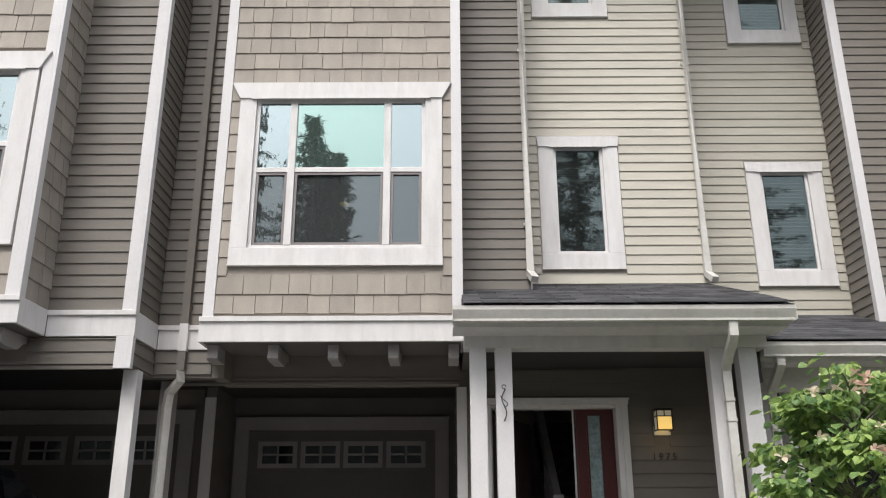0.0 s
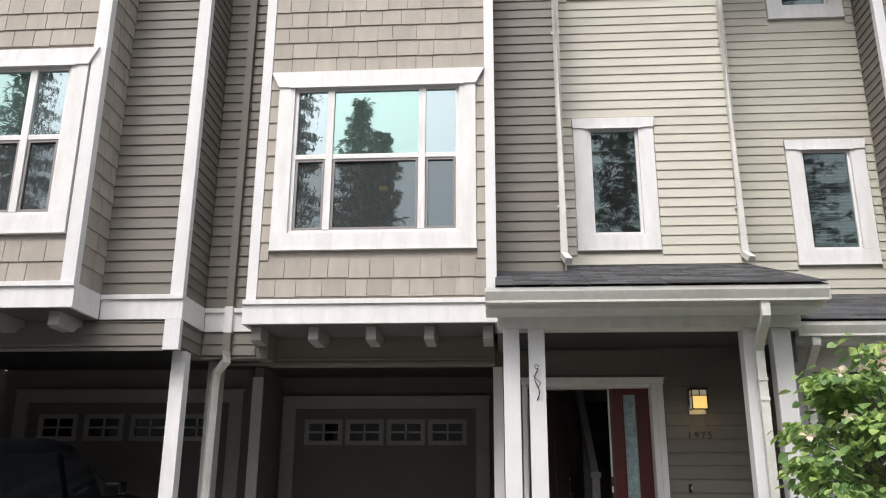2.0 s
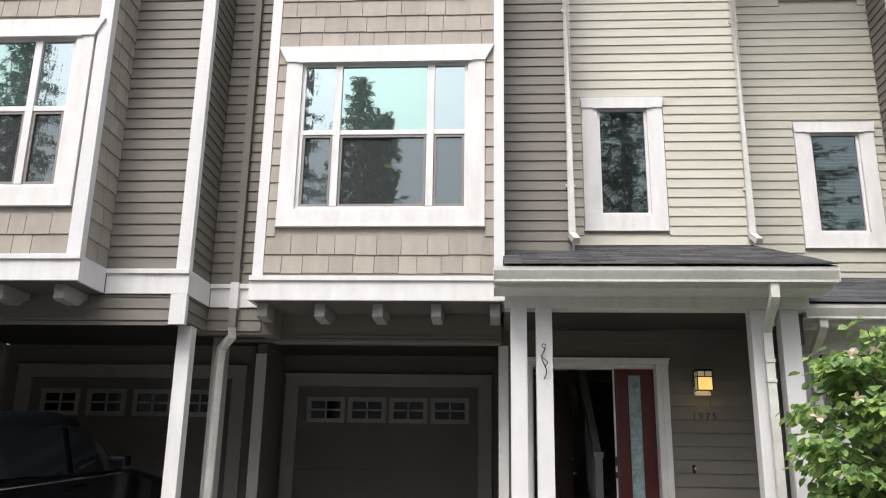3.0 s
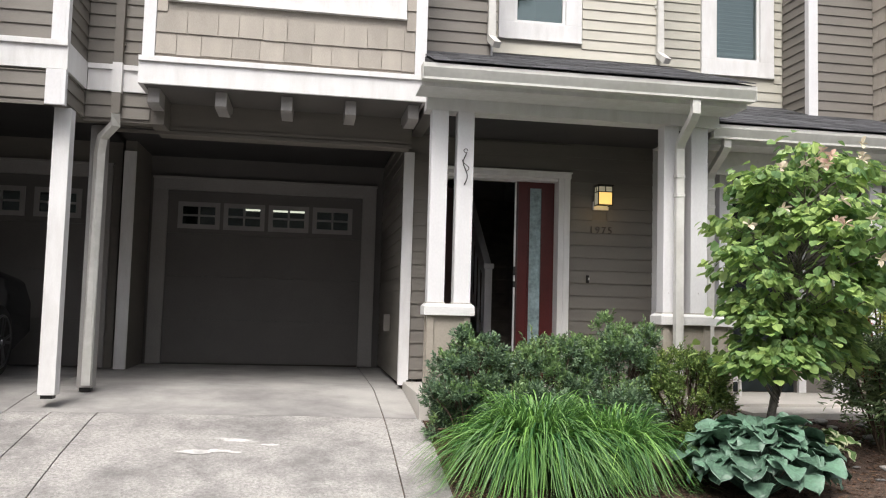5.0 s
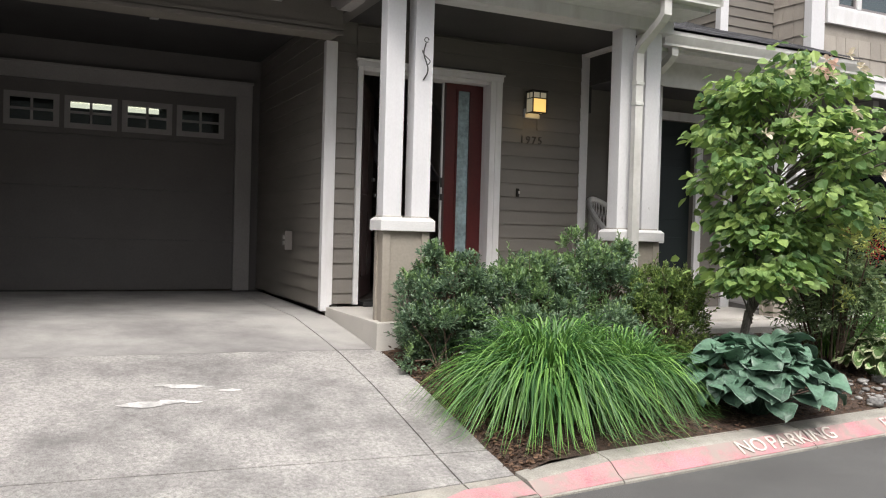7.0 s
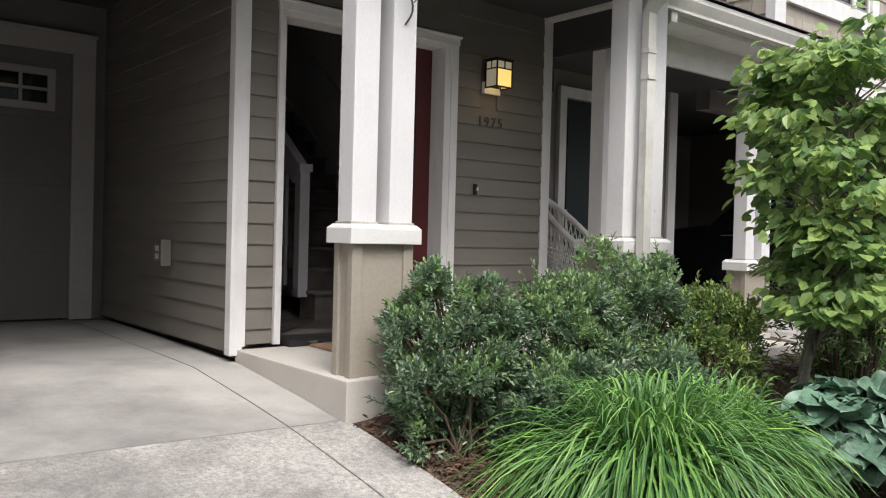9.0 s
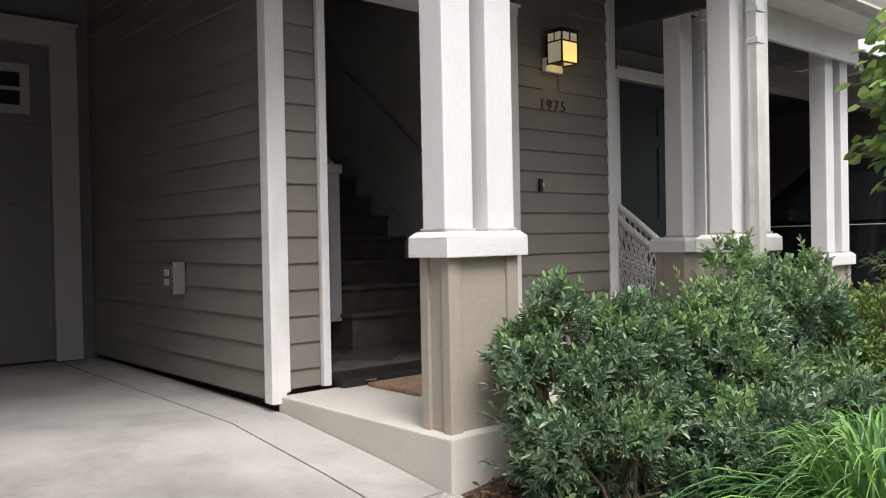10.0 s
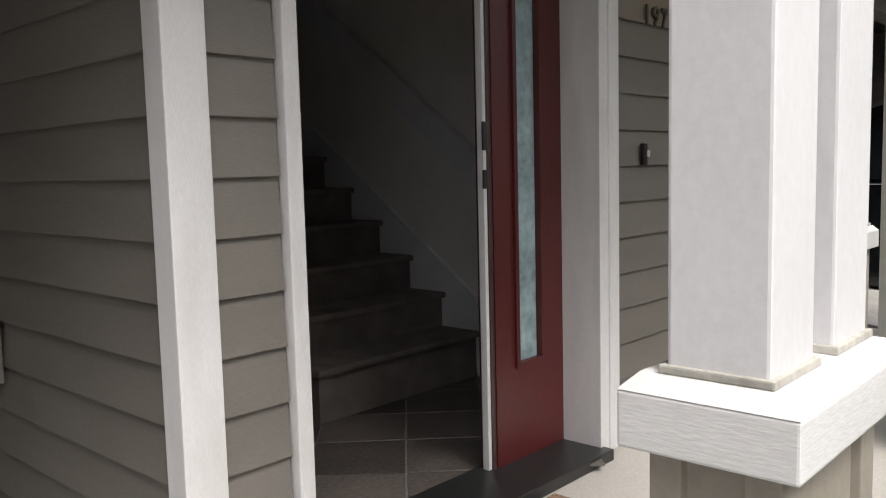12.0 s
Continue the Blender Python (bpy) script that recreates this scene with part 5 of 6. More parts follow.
# ---- plants ----
def leaf_cloud(name, pts, dirs, length, width, mat, parent, seed=0, fold=0.25, jitter=0.5, label="", droop=0.0, kind=""):
    """Many small folded leaves: pts their feet, dirs the way they point."""
    rng = np.random.default_rng(seed)
    n = len(pts)
    d = dirs + rng.normal(0, jitter, (n, 3))
    d[:, 2] -= droop
    d /= np.linalg.norm(d, axis=1)[:, None] + 1e-9
    up = np.tile([0.0, 0.0, 1.0], (n, 1)) + rng.normal(0, 0.45, (n, 3))
    s = np.cross(d, up)
    s /= np.linalg.norm(s, axis=1)[:, None] + 1e-9
    u = np.cross(s, d)
    L = (length * rng.uniform(0.65, 1.25, n))[:, None]
    W = (width * rng.uniform(0.7, 1.2, n))[:, None] / 2
    v = np.empty((n, 6, 3))
    v[:, 0] = pts
    v[:, 1] = pts + d * L * 0.35 + s * W + u * W * fold
    v[:, 2] = pts + d * L * 0.75 + s * W * 0.75 + u * W * fold - np.array([0, 0, 0.06]) * L
    v[:, 3] = pts + d * L - np.array([0, 0, 0.16]) * L
    v[:, 4] = pts + d * L * 0.75 - s * W * 0.75 + u * W * fold - np.array([0, 0, 0.06]) * L
    v[:, 5] = pts + d * L * 0.35 - s * W + u * W * fold
    idx = np.arange(n)[:, None] * 6
    f1, f2 = idx + np.array([0, 1, 2, 3]), idx + np.array([0, 3, 4, 5])
    me = bpy.data.meshes.new(name)
    me.from_pydata(v.reshape(-1, 3).tolist(), [], np.concatenate([f1, f2]).tolist())
    me.materials.append(mat)
    ob = new(name, me)
    ob.parent = parent
    if parent:
        ob.matrix_parent_inverse = Matrix.Translation(-parent.location)
    if label:
        tagged(ob, label)
    if kind:
        tagged(ob, kind=kind)
    return ob


def shrub(cx, cy, rx, ry, base, top, n, mat, seed, label, leaf=(0.039, 0.0145), bottom=0.02, young=0.3):
    """Stems that fan out to uneven lumps of sprigs, each sprig a short twig with leaves along it."""
    t = tagged(new("shrub"), label, "shrub")
    t.location = (cx, cy, base)
    rng = np.random.default_rng(seed)
    h = top - base
    zc = h * 0.52
    lumps = []
    count = max(12, n // 26)
    for k in range(count):
        e = math.asin(rng.uniform(-0.8, 1.0))
        a = k * 2.39996 + rng.normal(0, 0.3)
        q = rng.uniform(0.62, 1.0)
        wide = math.cos(e) if e > 0 else math.cos(e) ** 0.4
        up = (h - zc - 0.05) * math.sin(e) * q if e > 0 else zc * 1.05 * math.sin(e)
        lumps.append((np.array([(rx - 0.03) * math.cos(a) * wide * q, (ry - 0.03) * math.sin(a) * wide * q, zc + up]), rng.uniform(0.07, 0.15) * (rx / 0.45) ** 0.5, rng.uniform(0, 1)))
    bm = bmesh.new()
    for c, r, w in lumps:
        foot = Vector((cx + rng.uniform(-0.1, 0.1), cy + rng.uniform(-0.08, 0.08), base - 0.02))
        tip = Vector((cx + c[0], cy + c[1], base + c[2]))
        tube(bm, [foot, foot.lerp(tip, 0.45) + Vector((0, 0, 0.06)), tip], 0.006, seg=5)
    P, D, Y, S = [], [], [], []
    for k in range(n):
        c, r, w = lumps[k % count]
        v = rng.normal(0, 1, 3)
        v /= np.linalg.norm(v)
        out = c - np.array([0, 0, zc * 0.6])
        out = out / (np.linalg.norm(out) + 1e-6)
        v = v + out * 0.7
        v /= np.linalg.norm(v)
        p = c + v * r * rng.uniform(0.55, 1.0)
        if p[2] < bottom * rng.uniform(0.5, 1.6):
            continue
        d = v * 0.7 + out * 0.3 + np.array([0, 0, 0.5]) + rng.normal(0, 0.25, 3)
        d /= np.linalg.norm(d)
        long = rng.uniform(0.045, 0.075) * (1.9 if rng.uniform() < 0.08 else 2.9 if rng.uniform() < 0.015 else 1.0)
        s1 = np.cross(d, [0.3, 0.2, 1.0])
        s1 /= np.linalg.norm(s1)
        s2 = np.cross(d, s1)
        m = 11 if long < 0.08 else 15
        fresh = w * 0.5 + max(0, v[2]) * 0.5 + rng.uniform(0, 0.35) > 1.05 - young
        for j in range(m):
            u = (j + 0.5) / m
            aa = j * 2.4
            P.append(p + d * long * (u - 0.3) + np.array([cx, cy, base]))
            D.append(d * (0.35 + 0.9 * u) + (s1 * math.cos(aa) + s2 * math.sin(aa)) * (1.0 - 0.5 * u))
            Y.append(fresh)
        if long > 0.08:
            f = p + np.array([cx, cy, base])
            tube(bm, [tuple(f - d * 0.06), tuple(f + d * long * 0.7)], 0.0022, seg=4)
    tagged(part("stem_tangle", bm, STEM, t, "thin brown stems"), kind="stuff")
    P, D, Y = np.array(P), np.array(D), np.array(Y)
    leaf_cloud("foliage", P[~Y], D[~Y], leaf[0], leaf[1], mat, t, seed, jitter=0.16, label="dark glossy older leaves")
    leaf_cloud("young_foliage", P[Y], D[Y], leaf[0] * 0.95, leaf[1], BOX_GOLD if mat is BOX_GOLD else BOX_YOUNG, t, seed + 1, jitter=0.16, label="fresh light green leaves")
    return t


def bz(x, y, d=0.0):
    return bed_z(x, y) + d


GREY_GREEN = "glossy dark green shrub with small pointed leaves in the planting bed"
shrub(0.50, 6.84, 0.33, 0.34, bz(0.5, 6.84), 1.17, 1350, BOX_LEAF, 11, GREY_GREEN)
shrub(0.40, 6.62, 0.30, 0.24, bz(0.36, 6.62), 0.80, 620, BOX_LEAF, 12, "low dark green shrub against the pedestal")
shrub(1.06, 6.70, 0.38, 0.34, bz(1.06, 6.7), 1.12, 1150, BOX_LEAF, 13, GREY_GREEN, young=0.45)
shrub(1.64, 6.72, 0.40, 0.34, bz(1.64, 6.7), 1.30, 1350, BOX_LEAF, 14, "tall dark green shrub with a dense crown", young=0.42)
shrub(2.16, 6.50, 0.36, 0.28, bz(2.14, 6.5), 1.06, 1500, BOX_GOLD, 15, "yellow-green shrub with fresh growth", (0.034, 0.014), young=0.5)
shrub(0.90, 6.36, 0.34, 0.20, bz(0.9, 6.4), 0.80, 700, BOX_LEAF, 16, "low skirt of dark green shrub", young=0.15)
shrub(1.50, 6.42, 0.36, 0.20, bz(1.5, 6.42), 0.84, 700, BOX_LEAF, 17, "low skirt of dark green shrub", young=0.15)


def daylily(cx, cy, r, h, n, seed, label, lean=0.0, wide=0.014):
    t = tagged(new("daylily_clump"), label, "plant", "clumps of daylily")
    base = bed_z(cx, cy)
    t.location = (cx, cy, base)
    rng = np.random.default_rng(seed)
    V, F = [], []
    for k in range(n):
        a = rng.uniform(0, 2 * math.pi)
        fr = math.sqrt(rng.uniform(0, 1)) * 0.16
        foot = np.array([cx + fr * math.cos(a) * 1.3, cy + fr * math.sin(a), base - 0.01])
        az = a + rng.normal(0, 0.6)
        reach = r * rng.uniform(0.2, 1.06)
        sway = rng.normal(0, 0.10)
        hh = h * rng.uniform(0.7, 1.1) * (1.0 - 0.18 * reach / r)
        d = np.array([math.cos(az) * 1.08 + lean, math.sin(az), 0])
        side = np.array([-d[1], d[0], 0])
        side /= np.linalg.norm(side)
        w = wide * rng.uniform(0.7, 1.3) / 2
        end_z = rng.uniform(-0.45, 0.5) * hh if reach > r * 0.5 else hh * rng.uniform(0.75, 1.0)
        b0 = len(V)
        m = 9
        for i in range(m + 1):
            u = i / m
            # a fountain curve: up first, then over
            x = reach * (u ** 1.45)
            z = hh * (1 - (1 - u) ** 2.0) * 1.08 * (1 - u ** 3) + end_z * u ** 3
            c = foot + d * x + side * sway * 1.9 * u * u * reach + np.array([0, 0, max(z, 0.01 - 0.1 * max(0.0, reach - 0.45))])
            ww = w * (1 - u ** 3) + 0.0005
            V += [(c - side * ww).tolist(), (c + np.array([0, 0, -ww * 0.7])).tolist(), (c + side * ww).tolist()]
            if i:
                q = b0 + 3 * i
                F += [[q - 3, q - 2, q + 1, q], [q - 2, q - 1, q + 2, q + 1]]
    me = bpy.data.meshes.new("blades")
    me.from_pydata(V, [], F)
    me.materials.append(LILY)
    ob = new("blades", me)
    ob.parent = t
    ob.matrix_parent_inverse = Matrix.Translation(-t.location)
    tagged(ob, "long arching green blades", kind="stuff")
    return t


daylily(0.74, 5.83, 0.70, 0.62, 1350, 21, "large clump of arching bright green daylily leaves beside the kerb")
daylily(1.27, 5.92, 0.60, 0.54, 800, 22, "smaller clump of fresh green daylily leaves")
daylily(4.35, 6.75, 0.40, 0.36, 200, 25, "daylily clump at the foot of the nandina")
daylily(4.9, 6.7, 0.5, 0.38, 260, 23, "daylily clump behind the variegated hosta")
daylily(5.2, 6.9, 0.45, 0.42, 200, 24, "daylily clump at the edge of the bed")


def hosta_leaf_mesh(L, W, mats, edge_w, seed):
    """A cupped heart-shaped leaf with ribs; an outer ring of faces may take the second material."""
    bm = bmesh.new()
    rng = random.Random(seed)
    rings = []
    edge_at = 0.8 if edge_w == 1 else 0.93
    n = 9
    for i in range(n + 1):
        u = i / n
        half = W / 2 * (math.sin(math.pi * min(1.0, u ** 0.72)) ** 0.48 if 0 < u < 1 else 0.02)
        row = []
        for k, s in enumerate((-1, -edge_at, -0.4, 0, 0.4, edge_at, 1)):
            z = 0.20 * W * (abs(s) ** 2) * math.sin(math.pi * u) - 0.19 * L * u * u + 0.012 * math.sin(s * 5 + u * 9 + seed) + 0.006 * math.cos(s * 16) + 0.05 * L * math.sin(math.pi * u)
            row.append(bm.verts.new((s * half, L * u, z + rng.uniform(-1, 1) * 0.002)))
        rings.append(row)
    for a, b in zip(rings, rings[1:]):
        for k in range(6):
            f = bm.faces.new((a[k], a[k + 1], b[k + 1], b[k]))
            f.smooth = True
            if edge_w and k in (0, 5):
                f.material_index = 1
    me = bpy.data.meshes.new("leaf")
    bm.to_mesh(me)
    bm.free()
    for m in mats:
        me.materials.append(m)
    return me


def hosta(cx, cy, r, h, n, mats, L, W, seed, label, edge_w=False):
    t = tagged(new("hosta"), label, "plant")
    base = bed_z(cx, cy)
    t.location = (cx, cy, base)
    rng = np.random.default_rng(seed)
    kinds = [hosta_leaf_mesh(L * k, W * k, mats, edge_w, seed + i) for i, k in enumerate((0.8, 1.0, 1.15))]
    bm = bmesh.new()
    for k in range(n):
        lvl = (k / n) ** 0.8
        a = k * 2.399963 + rng.normal(0, 0.2)
        rad = r * (0.15 + 0.85 * lvl) * rng.uniform(0.55, 0.8)
        z = base + h * (1.0 - 0.62 * lvl ** 1.8) * rng.uniform(0.85, 1.05)
        x, y = cx + rad * math.cos(a) * 1.05, cy + rad * math.sin(a) * 0.92
        ob = new("leaf", kinds[int(rng.integers(3))])
        tilt = 16 - 38 * lvl + rng.normal(0, 16)
        ob.matrix_basis = Matrix.Translation((x - cx, y - cy, z - base)) @ pose(0, 0, 0, 0, 0, math.degrees(a) - 90 + rng.normal(0, 16)) @ pose(0, 0, 0, tilt, rng.normal(0, 12), 0)
        ob.parent = t
        tube(bm, [(cx + 0.04 * math.cos(a), cy + 0.04 * math.sin(a), base - 0.02), (cx + (x - cx) * 0.6, cy + (y - cy) * 0.6, base + (z - base) * 0.7), (x, y, z)], 0.004, seg=4)
    part("stalks", bm, mats[0], t, "green leaf stalks")
    return t


hosta(2.28, 5.68, 0.66, 0.46, 165, [HOSTA, HOSTA_EDGE], 0.165, 0.195, 31, "large hosta with cupped blue-green leaves", 2)
hosta(3.15, 6.27, 0.26, 0.26, 22, [HOSTA_LIGHT, HOSTA_CREAM], 0.14, 0.12, 32, "small hosta with cream-edged leaves", 1)
hosta(4.22, 6.20, 0.42, 0.30, 85, [HOSTA_LIGHT, HOSTA_CREAM], 0.13, 0.105, 33, "variegated hosta with pale cream leaf edges", 1)


def dogwood(x, y):
    t = tagged(new("dogwood_tree"), "small dogwood tree with fresh green leaves and cream and pink bracts", "tree")
    base = bed_z(x, y)
    t.location = (x, y, base)
    rng = np.random.default_rng(41)
    bm = bmesh.new()
    kx, ky = x + 0.20, y - 0.15
    trunk = [(x, y, base - 0.05), (x + 0.005, y, base + 0.05), (x - 0.015, y, base + 0.28), (x + 0.03, y - 0.02, base + 0.55), (x + 0.08, y - 0.06, base + 0.95), (x + 0.16, y - 0.12, base + 1.45), (kx, ky, base + 2.0)]
    for i in range(len(trunk) - 1):
        tube(bm, trunk[i:i + 2], 0.042 - 0.005 * i, seg=9)
    part("trunk", bm, BARK, t, "grey knobbly trunk")
    limbs = bmesh.new()
    P, D, sprays = [], [], []
    # limbs end in flat sprays, in tiers: a wide upper crown and a small lower lobe
    for k in range(96):
        hz = rng.uniform(0, 1)
        z = 1.43 + 1.14 * hz
        prof = 0.68 * math.sin(math.pi * (0.30 + 0.58 * hz)) ** 0.7
        a = k * 2.39996 + rng.normal(0, 0.3)
        rr = prof * rng.uniform(0.30, 1.0) ** 0.6
        sprays.append((kx + rr * math.cos(a), ky + rr * math.sin(a) * 0.95, z, a))
    for k in range(34):
        hz = rng.uniform(0, 1)
        a = k * 2.39996
        rr = (0.20 + 0.12 * math.sin(math.pi * hz)) * rng.uniform(0.3, 1.0) ** 0.5
        sprays.append((x - 0.14 + rr * math.cos(a), y - 0.26 + rr * math.sin(a), 0.96 + 0.5 * hz, a))
    for k in range(16):
        a = rng.uniform(-2.2, 0.6)
        sprays.append((x + 0.22 + 0.25 * math.cos(a), y - 0.15 + 0.25 * math.sin(a), rng.uniform(1.05, 1.5), a))
    sprays += [(3.05, 5.25, 1.98, -1.2), (3.2, 5.2, 1.92, -1.0), (2.72, 5.85, 2.62, 2.0), (3.15, 5.95, 2.55, 0.3)]
    for sx, sy, sz, a in sprays:
        z0 = max(base + 0.4, sz - 0.35 * math.hypot(sx - kx, sy - ky) - 0.12)
        u0 = (z0 - base) / 2.0
        f0 = (x + (kx - x) * u0, y + (ky - y) * u0, z0)
        tube(limbs, [f0, ((f0[0] + sx) / 2, (f0[1] + sy) / 2, (z0 + sz) / 2 + 0.04), (sx, sy, sz)], 0.006, seg=5)
        for j in range(39):
            q = rng.normal(0, 1, 3) * np.array([0.088, 0.088, 0.034])
            P.append(np.array([sx, sy, sz]) + q)
            D.append(np.array([math.cos(a) * 0.6 + q[0] * 8, math.sin(a) * 0.6 + q[1] * 8, -0.3]))
    tagged(part("limb_tangle", limbs, BARK, t, "thin spreading limbs"), kind="stuff")
    leaf_cloud("foliage", np.array(P), np.array(D), 0.078, 0.074, DOGWOOD, t, 42, jitter=0.3, label="fresh green pointed leaves", droop=0.3, fold=0.14)
    BP = [(2.12, 5.52, 1.97), (2.70, 5.62, 2.47), (2.69, 5.33, 2.14), (3.28, 5.15, 1.93), (2.42, 5.60, 1.0), (2.40, 5.56, 2.1), (2.95, 5.30, 1.75)]
    for k in range(12):
        a, hz = math.radians(rng.uniform(195, 345)), rng.uniform(0.3, 1.0)
        rr = 0.70 * math.sin(math.pi * (0.30 + 0.62 * hz)) ** 0.8 + 0.12
        BP.append((kx + rr * math.cos(a), ky + rr * math.sin(a), 1.52 + 1.16 * hz))
    for k, (bx, by, bz_) in enumerate(BP):
        pts, dd = [], []
        for j in range(4):
            aa = j * math.pi / 2 + k
            pts.append([bx, by, bz_]), dd.append([math.cos(aa), -0.45, math.sin(aa) * 0.6 + 0.25])
            if k % 3 == 1:
                pts.append([bx + 0.08, by + 0.02, bz_ - 0.02]), dd.append([math.cos(aa + 0.6), -0.4, math.sin(aa + 0.6) * 0.6 + 0.2])
        leaf_cloud("blossom", np.array(pts, float), np.array(dd, float), 0.064, 0.044, BRACT if k % 3 == 1 else BRACT_CREAM, t, 50 + k, jitter=0.1, label="blossom of four pale bracts")
    return t


dogwood(2.68, 6.20)


def nandina(x, y):
    t = tagged(new("nandina_shrub"), "nandina shrub with feathery golden top growth and red berries", "shrub")
    base = bed_z(x, y)
    t.location = (x, y, base)
    rng = np.random.default_rng(61)
    bm = bmesh.new()
    P, D, P2, D2, B = [], [], [], [], []
    for k in range(30):
        a = rng.uniform(0, 6.28)
        h = rng.uniform(0.5, 1.46)
        r = rng.uniform(0.1, 0.5)
        tip = np.array([x + r * math.cos(a) * 1.2, y + r * math.sin(a) * 0.8, base + h])
        foot = (x + 0.12 * math.cos(a), y + 0.1 * math.sin(a), base - 0.02)
        tube(bm, [foot, ((foot[0] + tip[0]) / 2, (foot[1] + tip[1]) / 2, base + h * 0.55), tuple(tip)], 0.007, seg=5)
        for f in range(11):
            aa = rng.uniform(0, 6.28)
            drop = 0.0 if f < 5 else rng.uniform(0.1, 0.6) * h
            down = np.array([(foot[0] - tip[0]) * drop / h, (foot[1] - tip[1]) * drop / h, -drop])
            for j in range(26):
                u = rng.uniform(0.05, 1)
                q = tip + down + np.array([math.cos(aa) * 0.3 * u, math.sin(aa) * 0.3 * u, 0.12 * math.sin(u * 3) - 0.04]) + rng.normal(0, 0.022, 3)
                hi = h > 0.98 and f < 6
                (P2 if hi else P).append(q)
                (D2 if hi else D).append([math.cos(aa), math.sin(aa), 0.1])
        if k % 5 == 0:
            for j in range(60):
                B.append(tip + np.array([0, -0.25, -0.18]) + rng.normal(0, 0.05, 3))
    part("cane_tangle", bm, STEM, t, "straight cane-like stems")
    leaf_cloud("foliage", np.array(P), np.array(D, float), 0.07, 0.019, NANDINA, t, 62, jitter=0.6, label="fine green leaflets")
    leaf_cloud("top_growth", np.array(P2), np.array(D2, float), 0.068, 0.018, NANDINA_TOP, t, 63, jitter=0.6, label="golden young leaflets")
    leaf_cloud("berries", np.array(B), np.tile([0.0, 0.0, -1.0], (len(B), 1)), 0.014, 0.013, BERRY, t, 64, jitter=0.8, label="clusters of red berries")


nandina(3.98, 6.50)


def conifer(x, y, h, r, seed, label, lean=0.0):
    t = tagged(new("conifer"), label, "tree")
    t.location = (x, y, 0)
    rng = np.random.default_rng(seed)
    bm = bmesh.new()
    tube(bm, [(x, y, -0.1), (x, y, h * 0.5)], 0.3, seg=10)
    tube(bm, [(x, y, h * 0.5), (x + lean, y, h)], 0.12, seg=8)
    part("trunk", bm, BARK, t)
    P, D = [], []
    for k in range(230):
        u = 0.12 + 0.88 * ((k + rng.uniform(0, 1)) / 230) ** 0.8
        a = k * 2.39996 + rng.normal(0, 0.3)
        reach = r * (1 - u) ** 0.8 * rng.uniform(0.4, 1.2) + 0.12
        m = int(16 + 64 * reach / r)
        for j in range(m):
            v = (j + rng.uniform(0, 1)) / m
            w = 0.03 + 0.10 * reach * (1 - v)
            P.append([x + lean * u + math.cos(a) * reach * v + rng.normal(0, w), y + math.sin(a) * reach * v + rng.normal(0, w), h * u + 0.25 * reach * v * v - 0.30 * reach * v + rng.normal(0, 0.04)])
            D.append([math.cos(a), math.sin(a), -0.25])
    leaf_cloud("foliage", np.array(P), np.array(D), 0.34, 0.075, CONIFER, t, seed, jitter=0.6)
    return t


for cx_, cy_, ch_, cr_, say in (
        (-5.4, -16.0, 17.4, 3.6, "tall dark conifer across the lane"), (-4.5, -16.5, 16.1, 2.6, "dark conifer beside a taller one"),
        (-7.9, -15.0, 21.5, 2.0, "very tall conifer across the lane"), (-13.5, -15.0, 20.0, 3.6, "broad conifer across the lane"),
        (-18.5, -15.5, 21.0, 3.6, "broad conifer at the end of the row"), (0.5, -17.0, 13.5, 2.6, "shorter conifer opposite the house"),
        (5.4, -15.0, 24.0, 4.0, "very tall dark conifer opposite the porch"), (12.8, -15.0, 25.0, 4.4, "very tall conifer further along the lane"),
        (20.0, -14.0, 18.0, 4.0, "conifer at the edge of the view")):
    conifer(cx_, cy_, ch_, cr_, int(ch_ * 10), say)

# an added, unseen wall behind the walk keeps low sky light out of the recesses
structure("wall_opposite", [(-30.0, 34.0, -10.2, -10.0, 0.0, 8.2)], SHINGLE, "added unseen beige wall across the lane that blocks low sky light")

# litter and stones on the bed
rng = np.random.default_rng(5)
P = []
while len(P) < 6500:
    x, y = (rng.uniform(0.14, 0.5) if len(P) % 4 == 0 else rng.uniform(0.14, 5.2)), rng.uniform(5.2, 7.1)
    if y - kerb_y(x) > 0.27:
        P.append([x, y, bed_z(x, y) + 0.004 + rng.uniform(0, 0.01)])
leaf_cloud("bark_litter", np.array(P), np.tile([1.0, 0.0, 0.0], (len(P), 1)) * rng.choice([-1, 1], (len(P), 1)) + rng.normal(0, 1, (len(P), 3)) * np.array([1, 1, 0.1]), 0.035, 0.014, LITTER, None, 6, jitter=0.1, label="dry bark chips and needles on the bed", kind="stuff")


def stone_mesh(seed):
    bm = bmesh.new()
    bmesh.ops.create_icosphere(bm, subdivisions=1, radius=1.0)
    r = random.Random(seed)
    for v in bm.verts:
        v.co *= r.uniform(0.8, 1.15)
    return mesh_from("stone", bm, STONE, True)


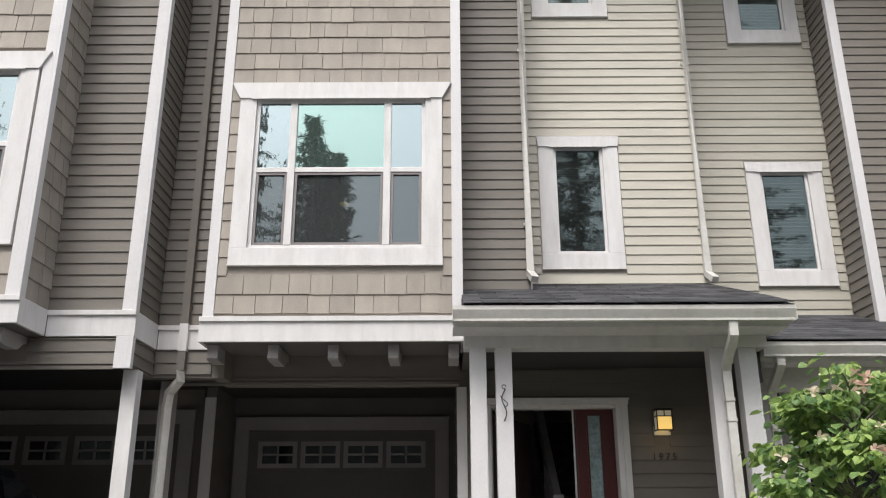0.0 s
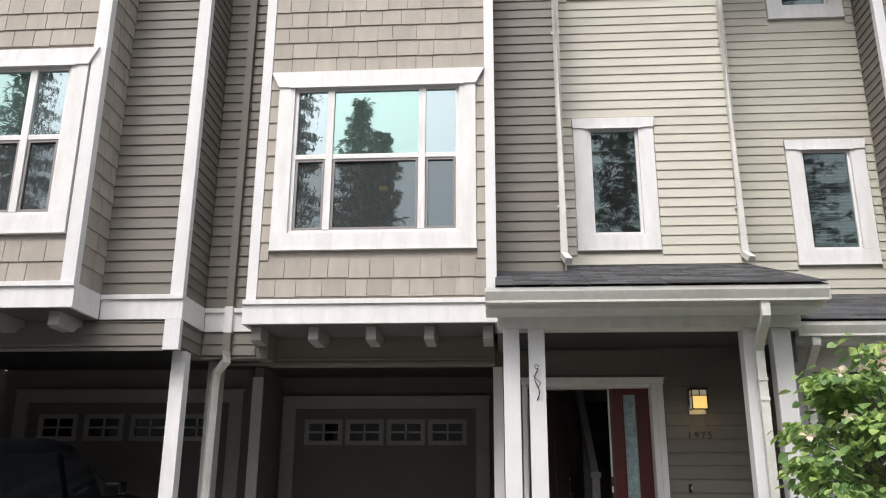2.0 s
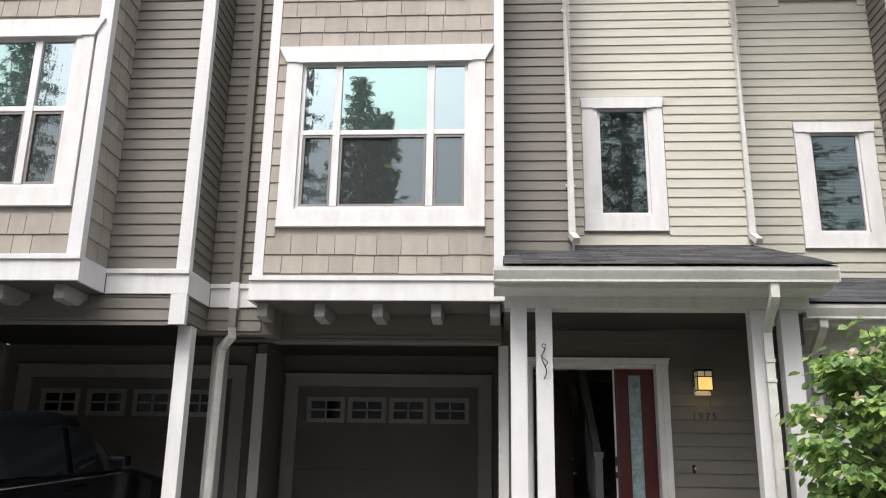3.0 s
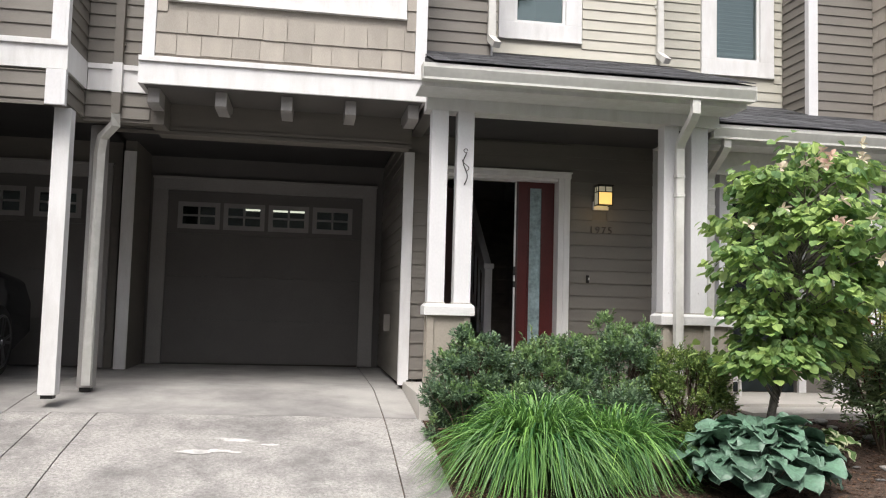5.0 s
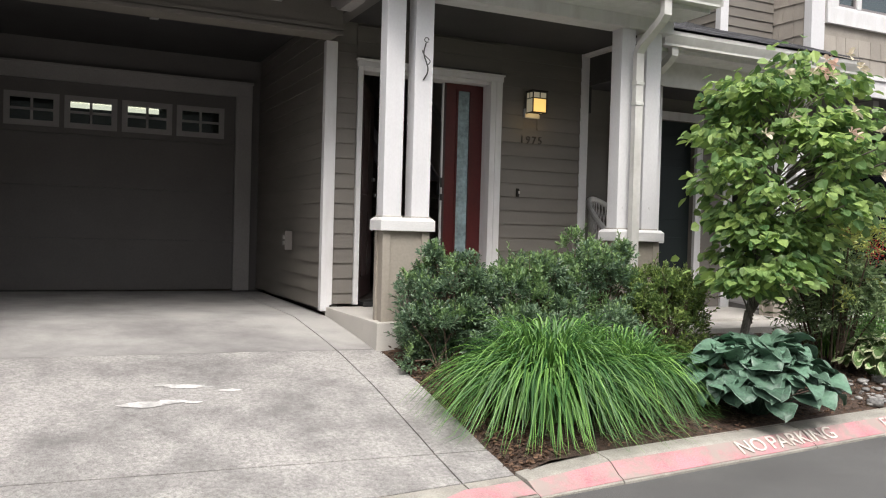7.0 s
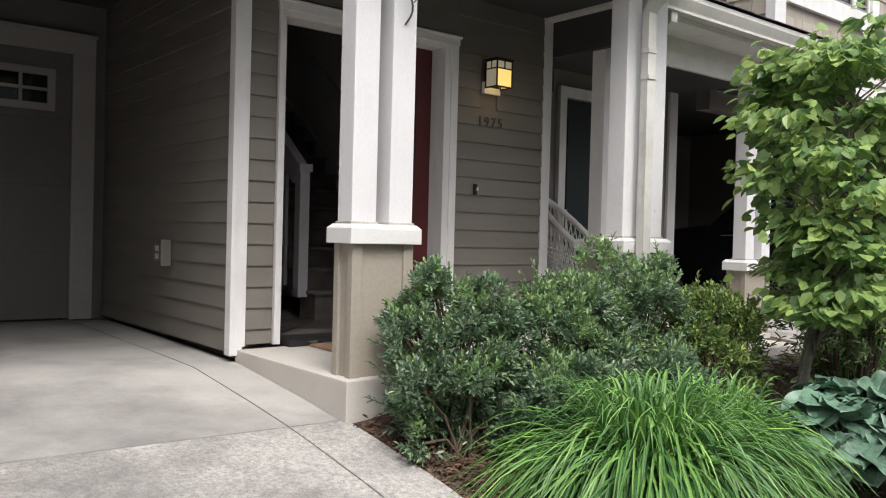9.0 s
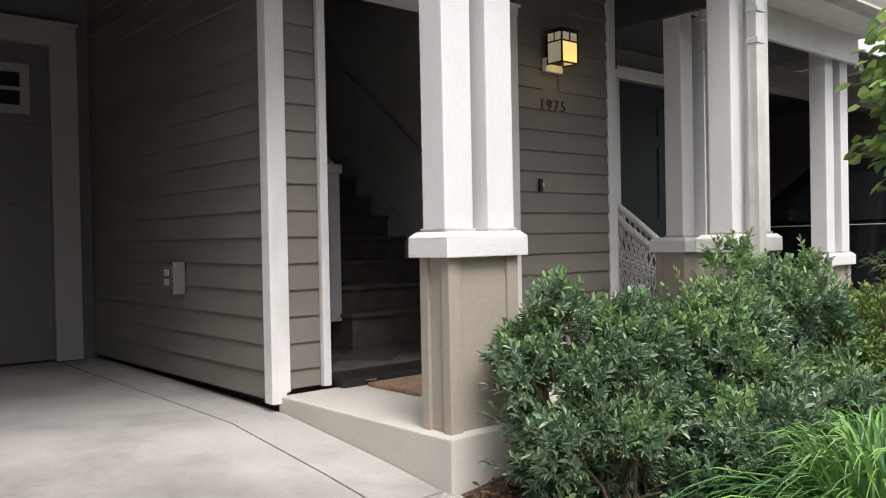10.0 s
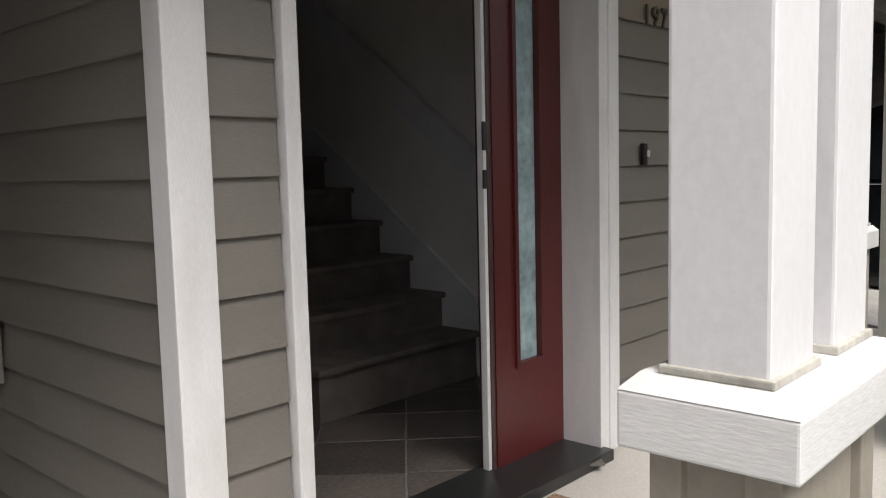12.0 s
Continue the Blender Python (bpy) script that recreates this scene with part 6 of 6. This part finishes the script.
kinds = [stone_mesh(i) for i in range(5)]
stones = tagged(new("stone_border"), "loose grey river stones on the planting bed", "stones")
stones.location = (4.0, 5.9, 0.12)
for i in range(230):
    if i < 150:
        x, y = rng.uniform(3.35, 5.2), rng.uniform(5.5, 6.25)
    else:
        x, y = rng.uniform(2.2, 4.3), rng.uniform(6.7, 7.3)
    if y - kerb_y(x) < 0.3:
        y = kerb_y(x) + 0.32
    s = rng.uniform(0.012, 0.035) if rng.uniform() < 0.85 else rng.uniform(0.04, 0.07)
    ob = new("stone", kinds[i % 5])
    ob.matrix_basis = Matrix.Translation((x - 4.0, y - 5.9, bed_z(x, y) - 0.12 + s * 0.35)) @ pose(0, 0, 0, 0, 0, rng.uniform(0, 360)) @ Matrix.Diagonal((s * 1.3, s, s * 0.6, 1))
    ob.parent = stones

# ---- cladding and roofing, laid last ----
UP = 0.107
hole = lambda w: (w[0], w[1], w[2] - 0.01, w[3])
shingles(wall_bay, "front", BAY_Y, -2.17, 0.0, 3.385, TOP, SHINGLE, [hole(WM)], 0.1805, 3)
shingles(wall_left_bay, "front", 6.55, -5.95, -3.67, 3.36, TOP, SHINGLE, [hole(W8)], 0.178, 4)
shingles(wall_left_bay_side, "right", -3.57, 6.62, 7.07, 3.36, TOP, SHINGLE, [], 0.178, 5)
shingles(wall_next_bay, "front", 7.93, 5.44, 7.7, 3.16, TOP, SHINGLE, [hole(W7)], 0.178, 6)
shingles(wall_next_bay_side, "left", 5.26, 8.0, 8.44, 3.16, TOP, SHINGLE, [], 0.178, 7)
clad(wall_dark, "front", DARK_Y, 0.1, 0.78, 3.74, TOP, TAUPE, [], UP)
clad(wall_cream, "front", CREAM_Y, 0.8, 2.72, 3.95, TOP, CREAM, [hole(W2), hole(W5)], UP)
clad(wall_cream_next, "front", NY, 2.72, 4.466, 3.6, TOP, CREAM2, [hole(W3), hole(W6)], UP)
clad(wall_next_side, "left", 4.49, 8.5, NY - 0.02, 3.45, TOP, TAUPE, [], UP)
clad(wall_next_front, "front", 8.44, 4.57, 5.24, 3.4, TOP, TAUPE, [], UP)
clad(wall_left_front, "front", 7.07, -3.57, -2.9, 3.36, TOP, TAUPE, [], UP)
clad(wall_left_front, "front", 7.07, -3.68, -2.92, 2.88, 3.11, TAUPE, [], UP)
clad(wall_left_side, "right", -2.8, 7.13, 7.66, 3.36, TOP, TAUPE, [], UP)
clad(wall_left_side, "right", -2.8, 7.10, 7.66, 2.88, 3.11, TAUPE, [], UP)
clad(wall_recess, "front", 7.68, -2.78, -2.27, 3.36, TOP, TAUPE, [], UP)
clad(wall_recess, "front", 7.68, -2.78, -2.25, 2.89, 3.11, TAUPE, [], UP)
clad(wall_entry, "front", CREAM_Y, 0.15, 0.335, 0.606 + 0.1286 * 0.3, 0.735, TAUPE)
clad(wall_entry, "front", CREAM_Y, 0.15, 0.335, 0.7346, 2.87, TAUPE)
clad(wall_entry, "front", CREAM_Y, 1.755, 2.65, 0.7346, 3.05, TAUPE, [(2.0, 2.16, 2.36, 2.66)])
clad(wall_entry, "front", CREAM_Y, 0.335, 1.765, 2.775, 3.05, TAUPE)
clad(wall_jamb, "left", 0.074, 8.412, 10.8, 0.606, 3.12, TAUPE)

bmk = {}
for roof, x0, x1, y0, yw, z in later:
    rng_ = random.Random(9)
    y, row = y0, 0
    while y < yw - 0.05:
        x = x0 + (0.0 if row % 2 else -0.16)
        lim = x1 - 0.15 * (y - y0) / (yw - y0)
        while x < lim - 0.02:
            a, b = max(x, x0), min(x + 0.325, lim)
            key = round(b - a, 2)
            if b - a > 0.03:
                if key not in bmk:
                    bm = bmesh.new()
                    for v in box(bm, 0.002, key - 0.002, 0.0, 0.16, 0.0, 0.006):
                        v.co.z += v.co.y * 0.36
                    bmk[key] = mesh_from("roof_shingle", bm, ROOF)
                ob = new("roof_shingle", bmk[key])
                ob.matrix_basis = Matrix.Translation((a, y - y0 - 0.02, 0.014 + (y - y0) * 0.375 + rng_.uniform(0, 0.003)))
                ob.parent = roof
            x += 0.325
        y += 0.14
        row += 1

# hall floor tiles, laid on the diagonal
tm = bmesh.new()
box(tm, -0.163, 0.163, -0.163, 0.163, -0.004, 0.004, 0.002)
tile_me = mesh_from("tile", tm, TILE)
floor_ = [o for o in scene.objects if o.name == "hall_floor"][0]
for i in range(-8, 9):
    for j in range(-8, 9):
        u, v = i * 0.333, j * 0.333
        x, y = 1.30 + (u - v) * 0.7071, 9.2 + (u + v) * 0.7071
        if 0.30 < x < 2.12 and 8.45 < y < 9.6:
            ob = new("tile", tile_me)
            ob.matrix_basis = pose(x, y, 0.645, 0, 0, 45)
            ob.parent = floor_
